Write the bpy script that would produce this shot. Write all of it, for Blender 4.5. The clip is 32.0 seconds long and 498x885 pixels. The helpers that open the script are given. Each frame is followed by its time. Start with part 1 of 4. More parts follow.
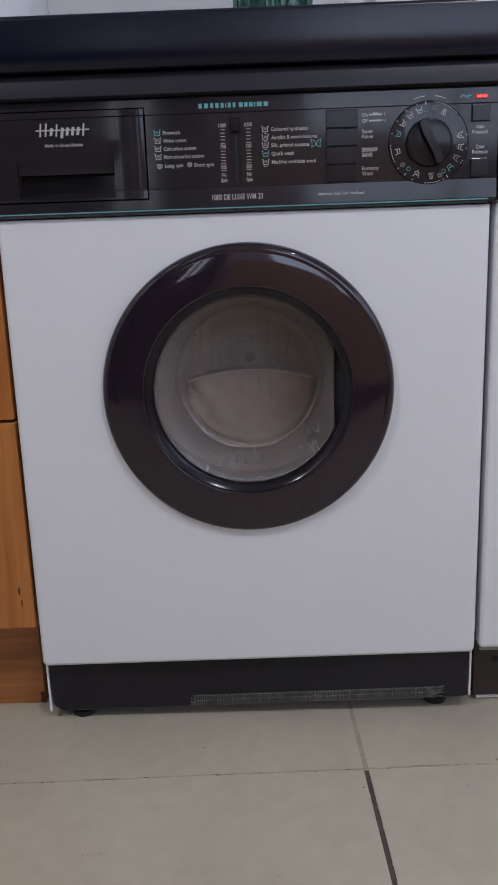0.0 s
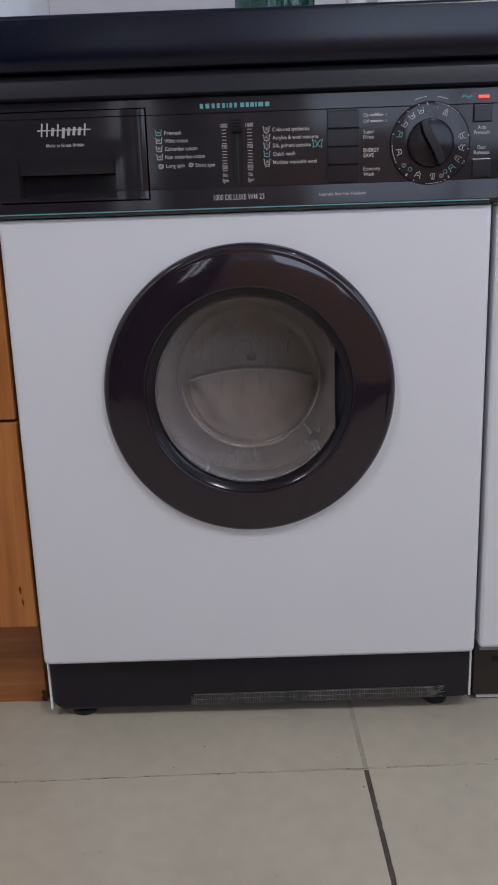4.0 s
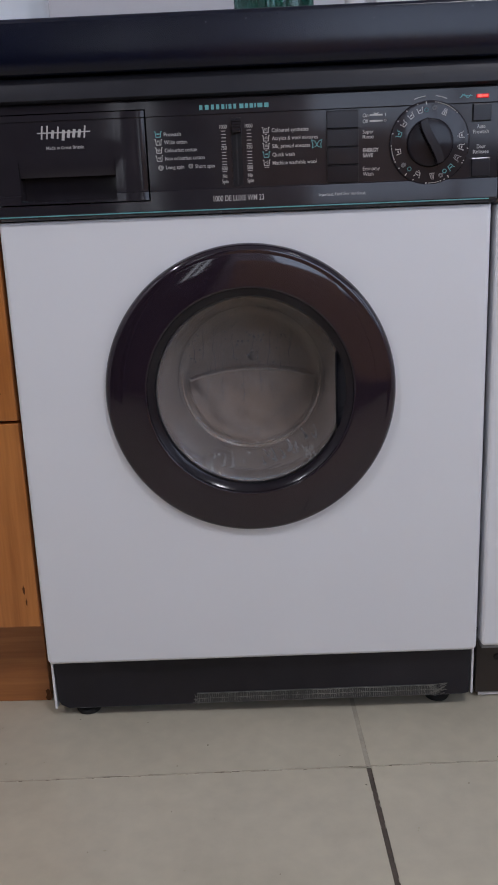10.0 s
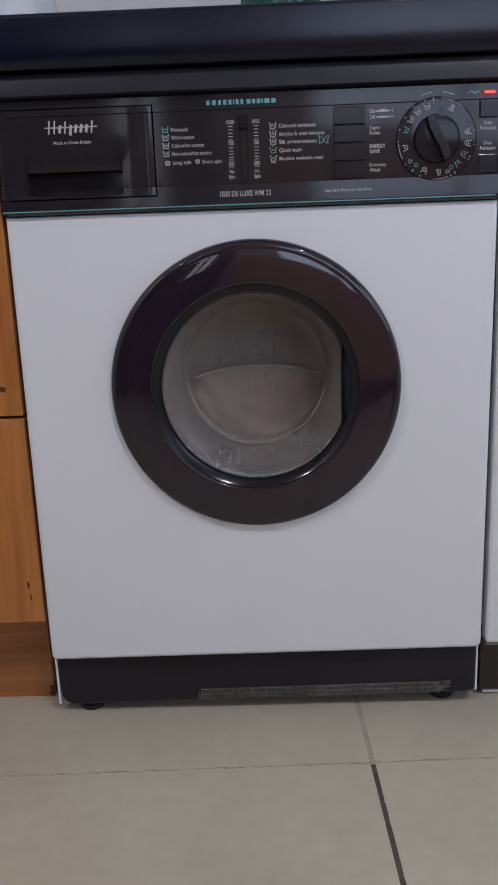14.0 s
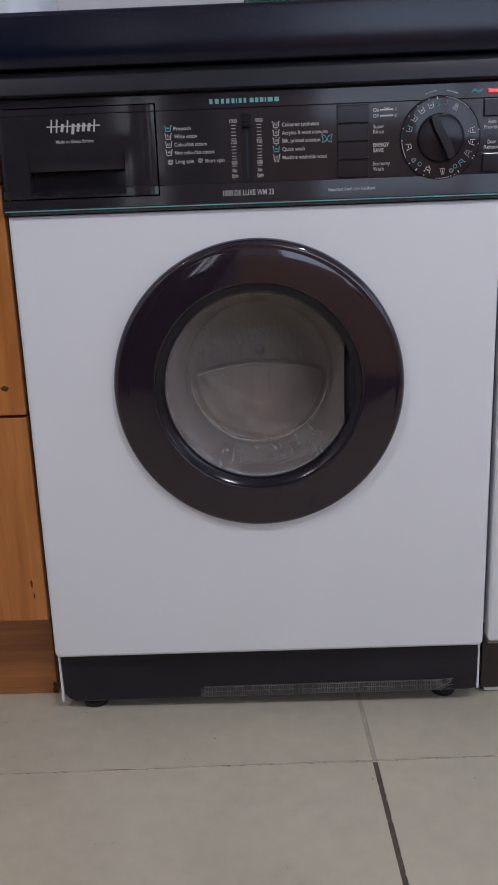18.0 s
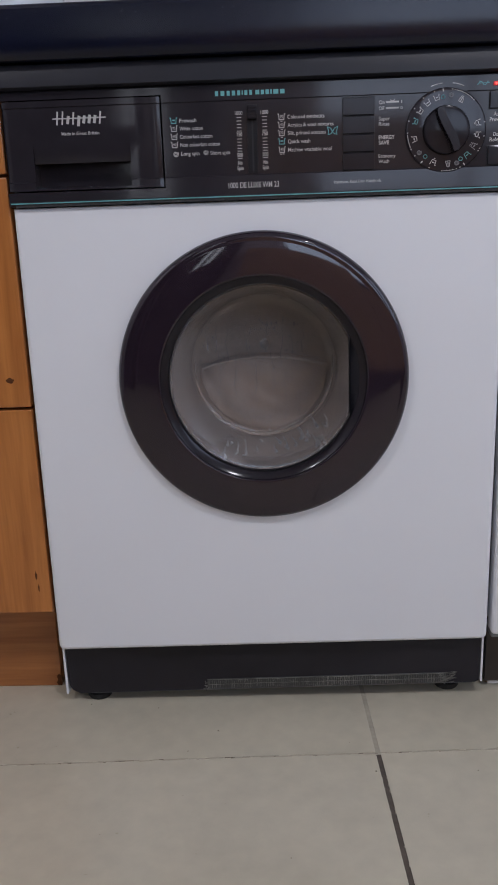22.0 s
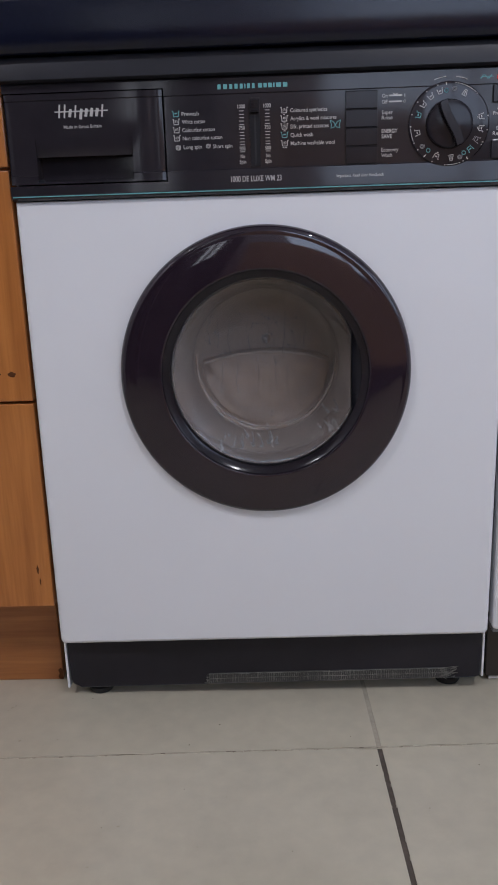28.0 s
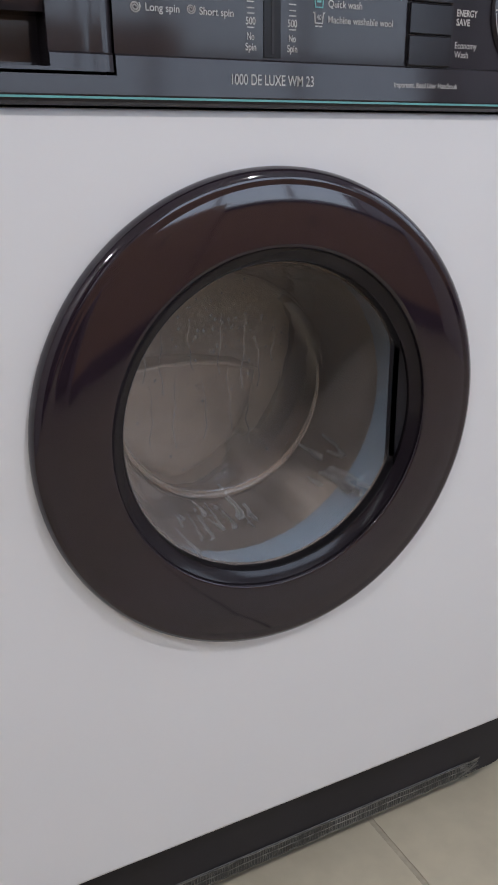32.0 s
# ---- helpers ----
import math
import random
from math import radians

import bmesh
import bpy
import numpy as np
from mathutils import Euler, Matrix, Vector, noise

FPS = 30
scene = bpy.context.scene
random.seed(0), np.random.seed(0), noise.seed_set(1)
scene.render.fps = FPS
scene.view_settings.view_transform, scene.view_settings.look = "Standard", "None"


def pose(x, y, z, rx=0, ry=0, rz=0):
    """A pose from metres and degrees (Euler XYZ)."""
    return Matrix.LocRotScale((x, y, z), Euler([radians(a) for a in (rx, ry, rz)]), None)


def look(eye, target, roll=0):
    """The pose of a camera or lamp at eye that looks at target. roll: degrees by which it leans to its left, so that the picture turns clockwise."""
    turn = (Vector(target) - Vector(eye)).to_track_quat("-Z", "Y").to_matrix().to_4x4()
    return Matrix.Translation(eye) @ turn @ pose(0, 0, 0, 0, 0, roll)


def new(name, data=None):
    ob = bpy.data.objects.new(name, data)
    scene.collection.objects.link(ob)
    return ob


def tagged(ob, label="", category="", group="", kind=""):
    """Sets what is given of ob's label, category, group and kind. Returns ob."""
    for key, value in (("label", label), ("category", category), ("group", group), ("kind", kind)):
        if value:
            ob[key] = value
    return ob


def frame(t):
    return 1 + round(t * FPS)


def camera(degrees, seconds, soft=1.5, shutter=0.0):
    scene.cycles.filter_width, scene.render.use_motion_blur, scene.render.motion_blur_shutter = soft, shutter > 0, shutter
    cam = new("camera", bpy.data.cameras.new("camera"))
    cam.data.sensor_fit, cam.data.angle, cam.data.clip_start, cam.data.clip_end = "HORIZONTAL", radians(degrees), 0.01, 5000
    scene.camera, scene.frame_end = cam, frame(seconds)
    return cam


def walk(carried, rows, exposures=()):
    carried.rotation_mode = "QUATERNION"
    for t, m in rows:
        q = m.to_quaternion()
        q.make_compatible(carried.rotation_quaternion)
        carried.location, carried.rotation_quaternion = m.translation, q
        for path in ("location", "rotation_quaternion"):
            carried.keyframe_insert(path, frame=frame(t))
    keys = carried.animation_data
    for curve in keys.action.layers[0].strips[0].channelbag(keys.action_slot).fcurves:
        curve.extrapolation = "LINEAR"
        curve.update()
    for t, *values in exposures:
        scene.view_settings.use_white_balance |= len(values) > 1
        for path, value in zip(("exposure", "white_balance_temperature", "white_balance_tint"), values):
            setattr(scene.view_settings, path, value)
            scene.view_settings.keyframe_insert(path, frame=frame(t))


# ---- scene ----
cam = camera(34.6, 32.0, soft=1.8, shutter=0.5)
PATH = [
    (0, (0.016, -0.998, 0.648), (-0.018, 0.945, 0.174), -2.0),
    (0.5, (0.019, -0.996, 0.652), (-0.02, 0.945, 0.172), -2.0),
    (1, (0.017, -0.994, 0.651), (-0.018, 0.947, 0.17), -1.9),
    (1.5, (0.017, -0.996, 0.646), (-0.019, 0.946, 0.172), -1.9),
    (2, (0.017, -0.997, 0.651), (-0.018, 0.945, 0.172), -1.9),
    (2.5, (0.016, -0.996, 0.652), (-0.017, 0.945, 0.172), -1.9),
    (3, (0.018, -0.998, 0.652), (-0.02, 0.944, 0.174), -1.9),
    (3.5, (0.017, -0.998, 0.653), (-0.021, 0.943, 0.173), -1.9),
    (5.5, (0.017, -0.997, 0.653), (-0.022, 0.942, 0.166), -2.0),
    (6, (0.018, -1.0, 0.648), (-0.025, 0.942, 0.172), -2.0),
    (6.5, (0.019, -0.997, 0.656), (-0.027, 0.941, 0.164), -2.0),
    (7, (0.02, -0.997, 0.654), (-0.027, 0.942, 0.163), -2.0),
    (7.5, (0.018, -1.0, 0.647), (-0.029, 0.941, 0.166), -1.9),
    (8, (0.017, -0.997, 0.653), (-0.027, 0.941, 0.161), -1.9),
    (8.5, (0.018, -1.0, 0.648), (-0.029, 0.941, 0.168), -2.0),
    (9, (0.018, -0.999, 0.655), (-0.03, 0.939, 0.166), -2.2),
    (9.5, (0.019, -1.002, 0.653), (-0.027, 0.938, 0.17), -2.3),
    (10, (0.02, -1.0, 0.658), (-0.027, 0.938, 0.167), -2.3),
    (10.5, (0.02, -0.998, 0.659), (-0.03, 0.94, 0.166), -2.3),
    (11, (0.018, -0.999, 0.654), (-0.031, 0.94, 0.168), -2.2),
    (11.5, (0.019, -1.0, 0.656), (-0.034, 0.938, 0.165), -2.3),
    (12, (0.019, -0.998, 0.662), (-0.033, 0.938, 0.16), -2.3),
    (12.5, (0.017, -1.004, 0.653), (-0.031, 0.937, 0.171), -2.3),
    (13, (0.018, -1.003, 0.656), (-0.033, 0.936, 0.169), -2.2),
    (13.5, (0.017, -0.999, 0.661), (-0.035, 0.936, 0.16), -2.2),
    (14, (0.015, -1.002, 0.652), (-0.036, 0.937, 0.163), -2.1),
    (14.5, (0.015, -1.002, 0.651), (-0.037, 0.937, 0.164), -2.0),
    (16.5, (0.015, -1.002, 0.66), (-0.04, 0.934, 0.162), -2.1),
    (17, (0.014, -1.003, 0.653), (-0.04, 0.935, 0.164), -2.1),
    (17.5, (0.015, -1.0, 0.655), (-0.042, 0.936, 0.158), -2.0),
    (18, (0.013, -1.0, 0.661), (-0.041, 0.934, 0.153), -2.1),
    (18.5, (0.015, -1.003, 0.653), (-0.044, 0.934, 0.157), -2.1),
    (19, (0.015, -1.0, 0.661), (-0.044, 0.933, 0.149), -2.2),
    (19.5, (0.014, -1.002, 0.658), (-0.042, 0.932, 0.151), -2.1),
    (20, (0.015, -1.0, 0.659), (-0.045, 0.932, 0.146), -2.0),
    (20.5, (0.011, -1.002, 0.652), (-0.047, 0.932, 0.146), -1.9),
    (21, (0.012, -1.001, 0.65), (-0.051, 0.932, 0.144), -1.8),
    (21.5, (0.011, -1.0, 0.656), (-0.048, 0.931, 0.138), -1.9),
    (22, (0.01, -1.003, 0.655), (-0.05, 0.929, 0.142), -2.0),
    (22.5, (0.013, -1.0, 0.66), (-0.051, 0.929, 0.138), -2.1),
    (23, (0.012, -1.001, 0.662), (-0.053, 0.928, 0.137), -2.1),
    (23.5, (0.014, -1.003, 0.656), (-0.053, 0.929, 0.143), -2.0),
    (24, (0.011, -1.003, 0.651), (-0.052, 0.93, 0.143), -1.8),
    (24.5, (0.011, -1.002, 0.655), (-0.055, 0.929, 0.137), -1.9),
    (25, (0.011, -1.001, 0.657), (-0.055, 0.929, 0.134), -1.9),
    (25.5, (0.009, -1.002, 0.658), (-0.055, 0.927, 0.134), -2.0),
    (27.5, (0.011, -1.001, 0.657), (-0.055, 0.927, 0.131), -1.9),
    (28, (0.009, -1.003, 0.653), (-0.054, 0.927, 0.13), -1.9),
    (28.5, (-0.012, -0.993, 0.657), (-0.075, 0.930, 0.110), -2.0),
    (28.6, (-0.022, -0.983, 0.659), (-0.088, 0.927, 0.088), -1.9),
    (28.8, (-0.077, -0.952, 0.662), (-0.062, 0.939, 0.011), -1.4),
    (29, (-0.112, -0.894, 0.662), (0.093, 0.964, -0.048), 1.0),
    (29.2, (-0.161, -0.808, 0.642), (0.267, 1.015, -0.06), 2.8),
    (29.4, (-0.195, -0.692, 0.646), (0.45, 1.068, -0.064), 3.5),
    (29.6, (-0.211, -0.598, 0.65), (0.537, 1.118, -0.052), 2.4),
    (29.8, (-0.238, -0.547, 0.642), (0.583, 1.147, -0.035), 1.0),
    (30, (-0.257, -0.504, 0.651), (0.59, 1.169, -0.045), 0.4),
    (30.2, (-0.266, -0.487, 0.655), (0.58, 1.187, -0.038), 0.4),
    (30.5, (-0.271, -0.488, 0.66), (0.556, 1.196, -0.033), -0.0),
    (31, (-0.277, -0.492, 0.666), (0.556, 1.187, -0.031), -0.4),
    (31.5, (-0.274, -0.495, 0.664), (0.559, 1.186, -0.03), -0.6),
    (32, (-0.269, -0.509, 0.662), (0.554, 1.183, -0.016), -0.6),
]
walk(cam, [(t, look(eye, target, roll)) for t, eye, target, roll in PATH],
     exposures=((0, 0.11, 6460, 12), (12, 0.11, 6460, 12), (23, 0.18, 6430, 12), (28.5, 0.22, 6400, 12), (29.2, 0.17, 6340, 11),
                (29.6, 0.08, 6350, 10), (30.0, 0.23, 6420, 9), (30.5, 0.34, 6620, 8.5), (31.0, 0.40, 6800, 8.5), (32, 0.40, 6830, 9)))

# ---- light ----
world = bpy.data.worlds.new("world")
scene.world = world
world.use_nodes = True
wn = world.node_tree.nodes
wl = world.node_tree.links
sky = wn.new("ShaderNodeTexSky")
sky.sky_type = "NISHITA"
sky.sun_disc = False
sky.sun_elevation = radians(35)
sky.sun_rotation = radians(200)
wl.new(sky.outputs["Color"], wn["Background"].inputs["Color"])
wn["Background"].inputs["Strength"].default_value = 0.08


def area_lamp(name, eye, target, sx, sy, power, colour):
    d = bpy.data.lights.new(name, "AREA")
    d.shape, d.size, d.size_y, d.energy, d.color = "RECTANGLE", sx, sy, power, colour
    ob = new(name, d)
    ob.matrix_world = look(eye, target)
    return ob


# two ceiling downlights and the daylight of the windows
LAMPS = ((-1.3, -1.3), (0.78, -1.4))
for lx, ly in LAMPS:
    area_lamp("downlight_light", (lx, ly, 2.335), (lx, ly, 0), 0.07, 0.07, 12.6, (0.92, 0.925, 1.0)).data.shape = "DISK"
area_lamp("south_window_light", (1.2, -2.63, 1.515), (1.2, 0, 1.515), 1.95, 1.0, 15.5, (0.64, 0.76, 1.0))
area_lamp("window_light", (2.27, -0.9, 1.5), (0.0, -0.4, 0.7), 1.1, 1.0, 5.6, (0.70, 0.80, 1.0))


# ---- materials ----
def material(name, colour, rough=0.5, metal=0.0, vary=0.06, scale=30.0, bump=0.0, bump_scale=200.0, coat=0.0, stretch=(1, 1, 1), spec=0.5, emit=0.0, rand=0.0):
    """A painted, plastic or stone surface: base colour with drifts at two scales, uneven gloss and fine relief."""
    m = bpy.data.materials.new(name)
    m.use_nodes = True
    n, l = m.node_tree.nodes, m.node_tree.links
    b = n["Principled BSDF"]
    b.inputs["Roughness"].default_value = rough
    b.inputs["Metallic"].default_value = metal
    b.inputs["Specular IOR Level"].default_value = spec
    b.inputs["Coat Weight"].default_value = coat
    b.inputs["Coat Roughness"].default_value = 0.05
    geo = n.new("ShaderNodeNewGeometry")
    mp = n.new("ShaderNodeMapping")
    mp.inputs["Scale"].default_value = stretch
    l.new(geo.outputs["Position"], mp.inputs["Vector"])
    big, fine = n.new("ShaderNodeTexNoise"), n.new("ShaderNodeTexNoise")
    big.inputs["Scale"].default_value, fine.inputs["Scale"].default_value = scale * 0.2, scale
    fine.inputs["Detail"].default_value = 6
    for t in (big, fine):
        l.new(mp.outputs["Vector"], t.inputs["Vector"])
    add = n.new("ShaderNodeMath")
    add.operation = "ADD"
    l.new(big.outputs["Fac"], add.inputs[0])
    l.new(fine.outputs["Fac"], add.inputs[1])
    ramp = n.new("ShaderNodeMapRange")
    ramp.inputs["From Min"].default_value, ramp.inputs["From Max"].default_value = 0.6, 1.4
    ramp.inputs["To Min"].default_value, ramp.inputs["To Max"].default_value = 1 - vary, 1 + vary
    l.new(add.outputs[0], ramp.inputs["Value"])
    out = ramp.outputs["Result"]
    if rand:
        info = n.new("ShaderNodeObjectInfo")
        r2 = n.new("ShaderNodeMapRange")
        r2.inputs["To Min"].default_value, r2.inputs["To Max"].default_value = 1 - rand, 1 + rand
        l.new(info.outputs["Random"], r2.inputs["Value"])
        mul = n.new("ShaderNodeMath")
        mul.operation = "MULTIPLY"
        l.new(out, mul.inputs[0])
        l.new(r2.outputs["Result"], mul.inputs[1])
        out = mul.outputs[0]
    mix = n.new("ShaderNodeVectorMath")
    mix.operation = "SCALE"
    mix.inputs[0].default_value = colour
    l.new(out, mix.inputs["Scale"])
    l.new(mix.outputs["Vector"], b.inputs["Base Color"])
    rr = n.new("ShaderNodeMapRange")
    rr.inputs["To Min"].default_value, rr.inputs["To Max"].default_value = max(0.01, rough * 0.8), min(1, rough * 1.2)
    l.new(fine.outputs["Fac"], rr.inputs["Value"])
    l.new(rr.outputs["Result"], b.inputs["Roughness"])
    if bump:
        bt = n.new("ShaderNodeTexNoise")
        bt.inputs["Scale"].default_value, bt.inputs["Detail"].default_value = bump_scale, 4
        l.new(mp.outputs["Vector"], bt.inputs["Vector"])
        bp = n.new("ShaderNodeBump")
        bp.inputs["Strength"].default_value, bp.inputs["Distance"].default_value = bump, 0.001
        l.new(bt.outputs["Fac"], bp.inputs["Height"])
        l.new(bp.outputs["Normal"], b.inputs["Normal"])
    if emit:
        b.inputs["Emission Color"].default_value = (*colour, 1)
        b.inputs["Emission Strength"].default_value = emit
    return m


def wood_material(name, light, dark, axis):
    """Lacquered pine: long grain bands along one axis, with fine pores."""
    m = material(name, light, 0.32, vary=0.05, scale=20, coat=0.2)
    n, l = m.node_tree.nodes, m.node_tree.links
    b = n["Principled BSDF"]
    geo = n.new("ShaderNodeNewGeometry")
    info = n.new("ShaderNodeObjectInfo")
    off = n.new("ShaderNodeVectorMath")
    off.operation = "MULTIPLY_ADD"
    comb = n.new("ShaderNodeCombineXYZ")
    for i in range(3):
        l.new(info.outputs["Random"], comb.inputs[i])
    off.inputs[1].default_value = (7, 7, 7)
    l.new(comb.outputs[0], off.inputs[0])
    l.new(geo.outputs["Position"], off.inputs[2])
    mp = n.new("ShaderNodeMapping")
    s = [30.0, 30.0, 30.0]
    s[axis] = 1.6
    mp.inputs["Scale"].default_value = s
    l.new(off.outputs["Vector"], mp.inputs["Vector"])
    band, pore = n.new("ShaderNodeTexNoise"), n.new("ShaderNodeTexNoise")
    band.inputs["Scale"].default_value, band.inputs["Detail"].default_value, band.inputs["Distortion"].default_value = 1.4, 5, 1.2
    pore.inputs["Scale"].default_value, pore.inputs["Detail"].default_value = 9, 6
    l.new(mp.outputs["Vector"], band.inputs["Vector"])
    l.new(mp.outputs["Vector"], pore.inputs["Vector"])
    add = n.new("ShaderNodeMath")
    add.operation = "MULTIPLY_ADD"
    add.inputs[1].default_value = 0.55
    l.new(pore.outputs["Fac"], add.inputs[0])
    l.new(band.outputs["Fac"], add.inputs[2])
    cr = n.new("ShaderNodeValToRGB")
    cr.color_ramp.elements[0].position, cr.color_ramp.elements[0].color = 0.55, (*dark, 1)
    cr.color_ramp.elements[1].position, cr.color_ramp.elements[1].color = 0.98, (*light, 1)
    l.new(add.outputs[0], cr.inputs["Fac"])
    l.new(cr.outputs["Color"], b.inputs["Base Color"])
    bp = n.new("ShaderNodeBump")
    bp.inputs["Strength"].default_value, bp.inputs["Distance"].default_value = 0.25, 0.0006
    l.new(add.outputs[0], bp.inputs["Height"])
    l.new(bp.outputs["Normal"], b.inputs["Normal"])
    return m


def glass_material(name, colour, rough=0.0, ior=1.5):
    m = bpy.data.materials.new(name)
    m.use_nodes = True
    b = m.node_tree.nodes["Principled BSDF"]
    b.inputs["Base Color"].default_value = (*colour, 1)
    b.inputs["Transmission Weight"].default_value = 1
    b.inputs["Roughness"].default_value = rough
    b.inputs["IOR"].default_value = ior
    return m


M_ENAMEL = material("white_enamel", (0.777, 0.783, 0.80), 0.42, vary=0.012, scale=9, bump=0.03, bump_scale=120)
M_FASCIA = material("black_gloss_plastic", (0.0235, 0.0205, 0.0250), 0.095, vary=0.15, scale=40, bump=0.006, bump_scale=40, spec=0.34)
M_LID = material("black_lid_plastic", (0.0165, 0.0165, 0.0220), 0.40, vary=0.12, scale=40, bump=0.008, bump_scale=300, spec=0.30)
M_BUTTON = material("black_button_plastic", (0.0165, 0.0145, 0.0185), 0.17, vary=0.2, scale=60, bump=0.02, bump_scale=500, spec=0.28)
M_HOLE = material("dark_recess", (0.009, 0.009, 0.0105), 0.5, vary=0.2)
M_RING = material("smoked_brown_plastic", (0.0188, 0.0118, 0.0185), 0.07, vary=0.15, scale=30, bump=0.010, bump_scale=28, spec=0.68)
M_CONE = material("satin_smoked_plastic", (0.0135, 0.0105, 0.0140), 0.15, vary=0.15, scale=40, bump=0.006, bump_scale=80, spec=0.32)
M_BEZEL = material("black_bezel_plastic", (0.0105, 0.0095, 0.0115), 0.35, vary=0.15, scale=50, spec=0.25)
M_KICK = material("black_kick_board", (0.0175, 0.0158, 0.0200), 0.36, vary=0.25, scale=25, bump=0.05, spec=0.3)
M_PRINT = material("white_print", (0.50, 0.485, 0.47), 0.5, vary=0.08, scale=300)
M_DIM = material("grey_print", (0.25, 0.25, 0.26), 0.5, vary=0.08, scale=300)
M_TEAL = material("teal_print", (0.13, 0.40, 0.41), 0.45, vary=0.08, scale=300)
M_LED = material("red_lamp", (0.9, 0.05, 0.03), 0.3, vary=0.3, scale=900, emit=2.0)
M_LENS = material("red_lens", (0.5, 0.012, 0.012), 0.25, vary=0.3, scale=600, emit=0.35)
M_GLASS = glass_material("door_glass", (0.95, 0.96, 0.96))


def mist(m, amount, colour):
    """A thin film of suds on the glass: part of the light is scattered, unevenly."""
    n, l = m.node_tree.nodes, m.node_tree.links
    d = n.new("ShaderNodeBsdfDiffuse")
    d.inputs["Color"].default_value = (*colour, 1)
    geo = n.new("ShaderNodeNewGeometry")
    t = n.new("ShaderNodeTexNoise")
    t.inputs["Scale"].default_value, t.inputs["Detail"].default_value = 28, 5
    l.new(geo.outputs["Position"], t.inputs["Vector"])
    r = n.new("ShaderNodeMapRange")
    r.inputs["From Min"].default_value, r.inputs["From Max"].default_value = 0.25, 0.75
    r.inputs["To Min"].default_value, r.inputs["To Max"].default_value = amount * 0.6, amount * 1.4
    l.new(t.outputs["Fac"], r.inputs["Value"])
    mix = n.new("ShaderNodeMixShader")
    l.new(r.outputs["Result"], mix.inputs["Fac"])
    l.new(n["Principled BSDF"].outputs[0], mix.inputs[1])
    l.new(d.outputs[0], mix.inputs[2])
    l.new(mix.outputs[0], n["Material Output"].inputs["Surface"])


# the film's diffuse share also stands in for light missing inside the drum
mist(M_GLASS, 0.118, (0.60, 0.52, 0.48))


def wet(m, scale, strength):
    """Water running down the glass: long uneven ripples in its surface."""
    n, l = m.node_tree.nodes, m.node_tree.links
    geo, mp, t = n.new("ShaderNodeNewGeometry"), n.new("ShaderNodeMapping"), n.new("ShaderNodeTexNoise")
    mp.inputs["Scale"].default_value = (1, 1, 0.28)
    t.inputs["Scale"].default_value, t.inputs["Detail"].default_value = scale, 3
    l.new(geo.outputs["Position"], mp.inputs["Vector"])
    l.new(mp.outputs["Vector"], t.inputs["Vector"])
    bp = n.new("ShaderNodeBump")
    bp.inputs["Strength"].default_value, bp.inputs["Distance"].default_value = strength, 0.001
    l.new(t.outputs["Fac"], bp.inputs["Height"])
    l.new(bp.outputs["Normal"], n["Principled BSDF"].inputs["Normal"])


wet(M_GLASS, 90, 0.14)
M_HIGHLIGHT = glass_material("highlight_glass", (0.90, 0.83, 0.77), 0.05)
M_HIGHLIGHT.node_tree.nodes["Principled BSDF"].inputs["Transmission Weight"].default_value = 0.90
M_GASKET = material("grey_rubber", (0.14, 0.235, 0.335), 0.45, vary=0.12, scale=40, bump=0.1, bump_scale=150)
M_TUB = material("tub_dark", (0.16, 0.14, 0.125), 0.45, vary=0.2, scale=40)
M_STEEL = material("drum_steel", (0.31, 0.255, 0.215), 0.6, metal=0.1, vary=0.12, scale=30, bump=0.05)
# paler copy for the drum's back, brightness that the lamps don't bring there
M_PALE_LIT = material("pale_lit_tone", (0.80, 0.66, 0.56), 0.55, metal=0.1, vary=0.12, scale=25, bump=0.05)
M_HALF_DISC = material("half_disc_tone", (0.61, 0.465, 0.37), 0.6, vary=0.14, scale=60, bump=0.3, bump_scale=120)
M_WATER = glass_material("clear_water", (1, 1, 1), 0.05, 1.33)
M_WATER.node_tree.nodes["Principled BSDF"].inputs["Transmission Weight"].default_value = 0.74
M_SUDS = glass_material("thin_suds", (0.95, 0.97, 1.0), 0.55, 1.33)
M_SUDS.node_tree.nodes["Principled BSDF"].inputs["Transmission Weight"].default_value = 0.98
M_TAPE = material("silver_mesh_tape", (0.05, 0.05, 0.047), 0.4, vary=0.35, scale=300, bump=0.4, bump_scale=800)
M_THREAD = material("pale_tape_thread", (0.155, 0.15, 0.135), 0.45, vary=0.95, scale=110)
M_WOOD_V = wood_material("pine_upright", (0.52, 0.195, 0.048), (0.37, 0.124, 0.028), 2)
M_WOOD_H = wood_material("pine_level", (0.40, 0.155, 0.048), (0.27, 0.095, 0.026), 0)
M_KNOT = material("pine_knot", (0.10, 0.036, 0.013), 0.7, vary=0.4, scale=150, spec=0.15)
M_TILE = material("floor_tile", (0.50, 0.452, 0.343), 0.30, vary=0.10, scale=42, bump=0.10, bump_scale=70, rand=0.015)
M_GROUT = material("pale_grout", (0.40, 0.355, 0.275), 0.9, vary=0.2, scale=120, bump=0.5, bump_scale=300)
M_CEMENT = material("pale_cement", (0.56, 0.51, 0.40), 0.9, vary=0.15, scale=200, bump=0.4)
M_GROUT_DARK = material("dirty_grout", (0.085, 0.066, 0.050), 0.9, vary=0.4, scale=150, bump=0.6, bump_scale=300)
M_GROUT_DIRT = material("brown_grout_dirt", (0.14, 0.105, 0.068), 0.9, vary=0.5, scale=200, bump=0.5)
M_WORKTOP = material("black_laminate", (0.0030, 0.0045, 0.0150), 0.25, vary=0.2, scale=120, bump=0.006, bump_scale=200, spec=0.42)
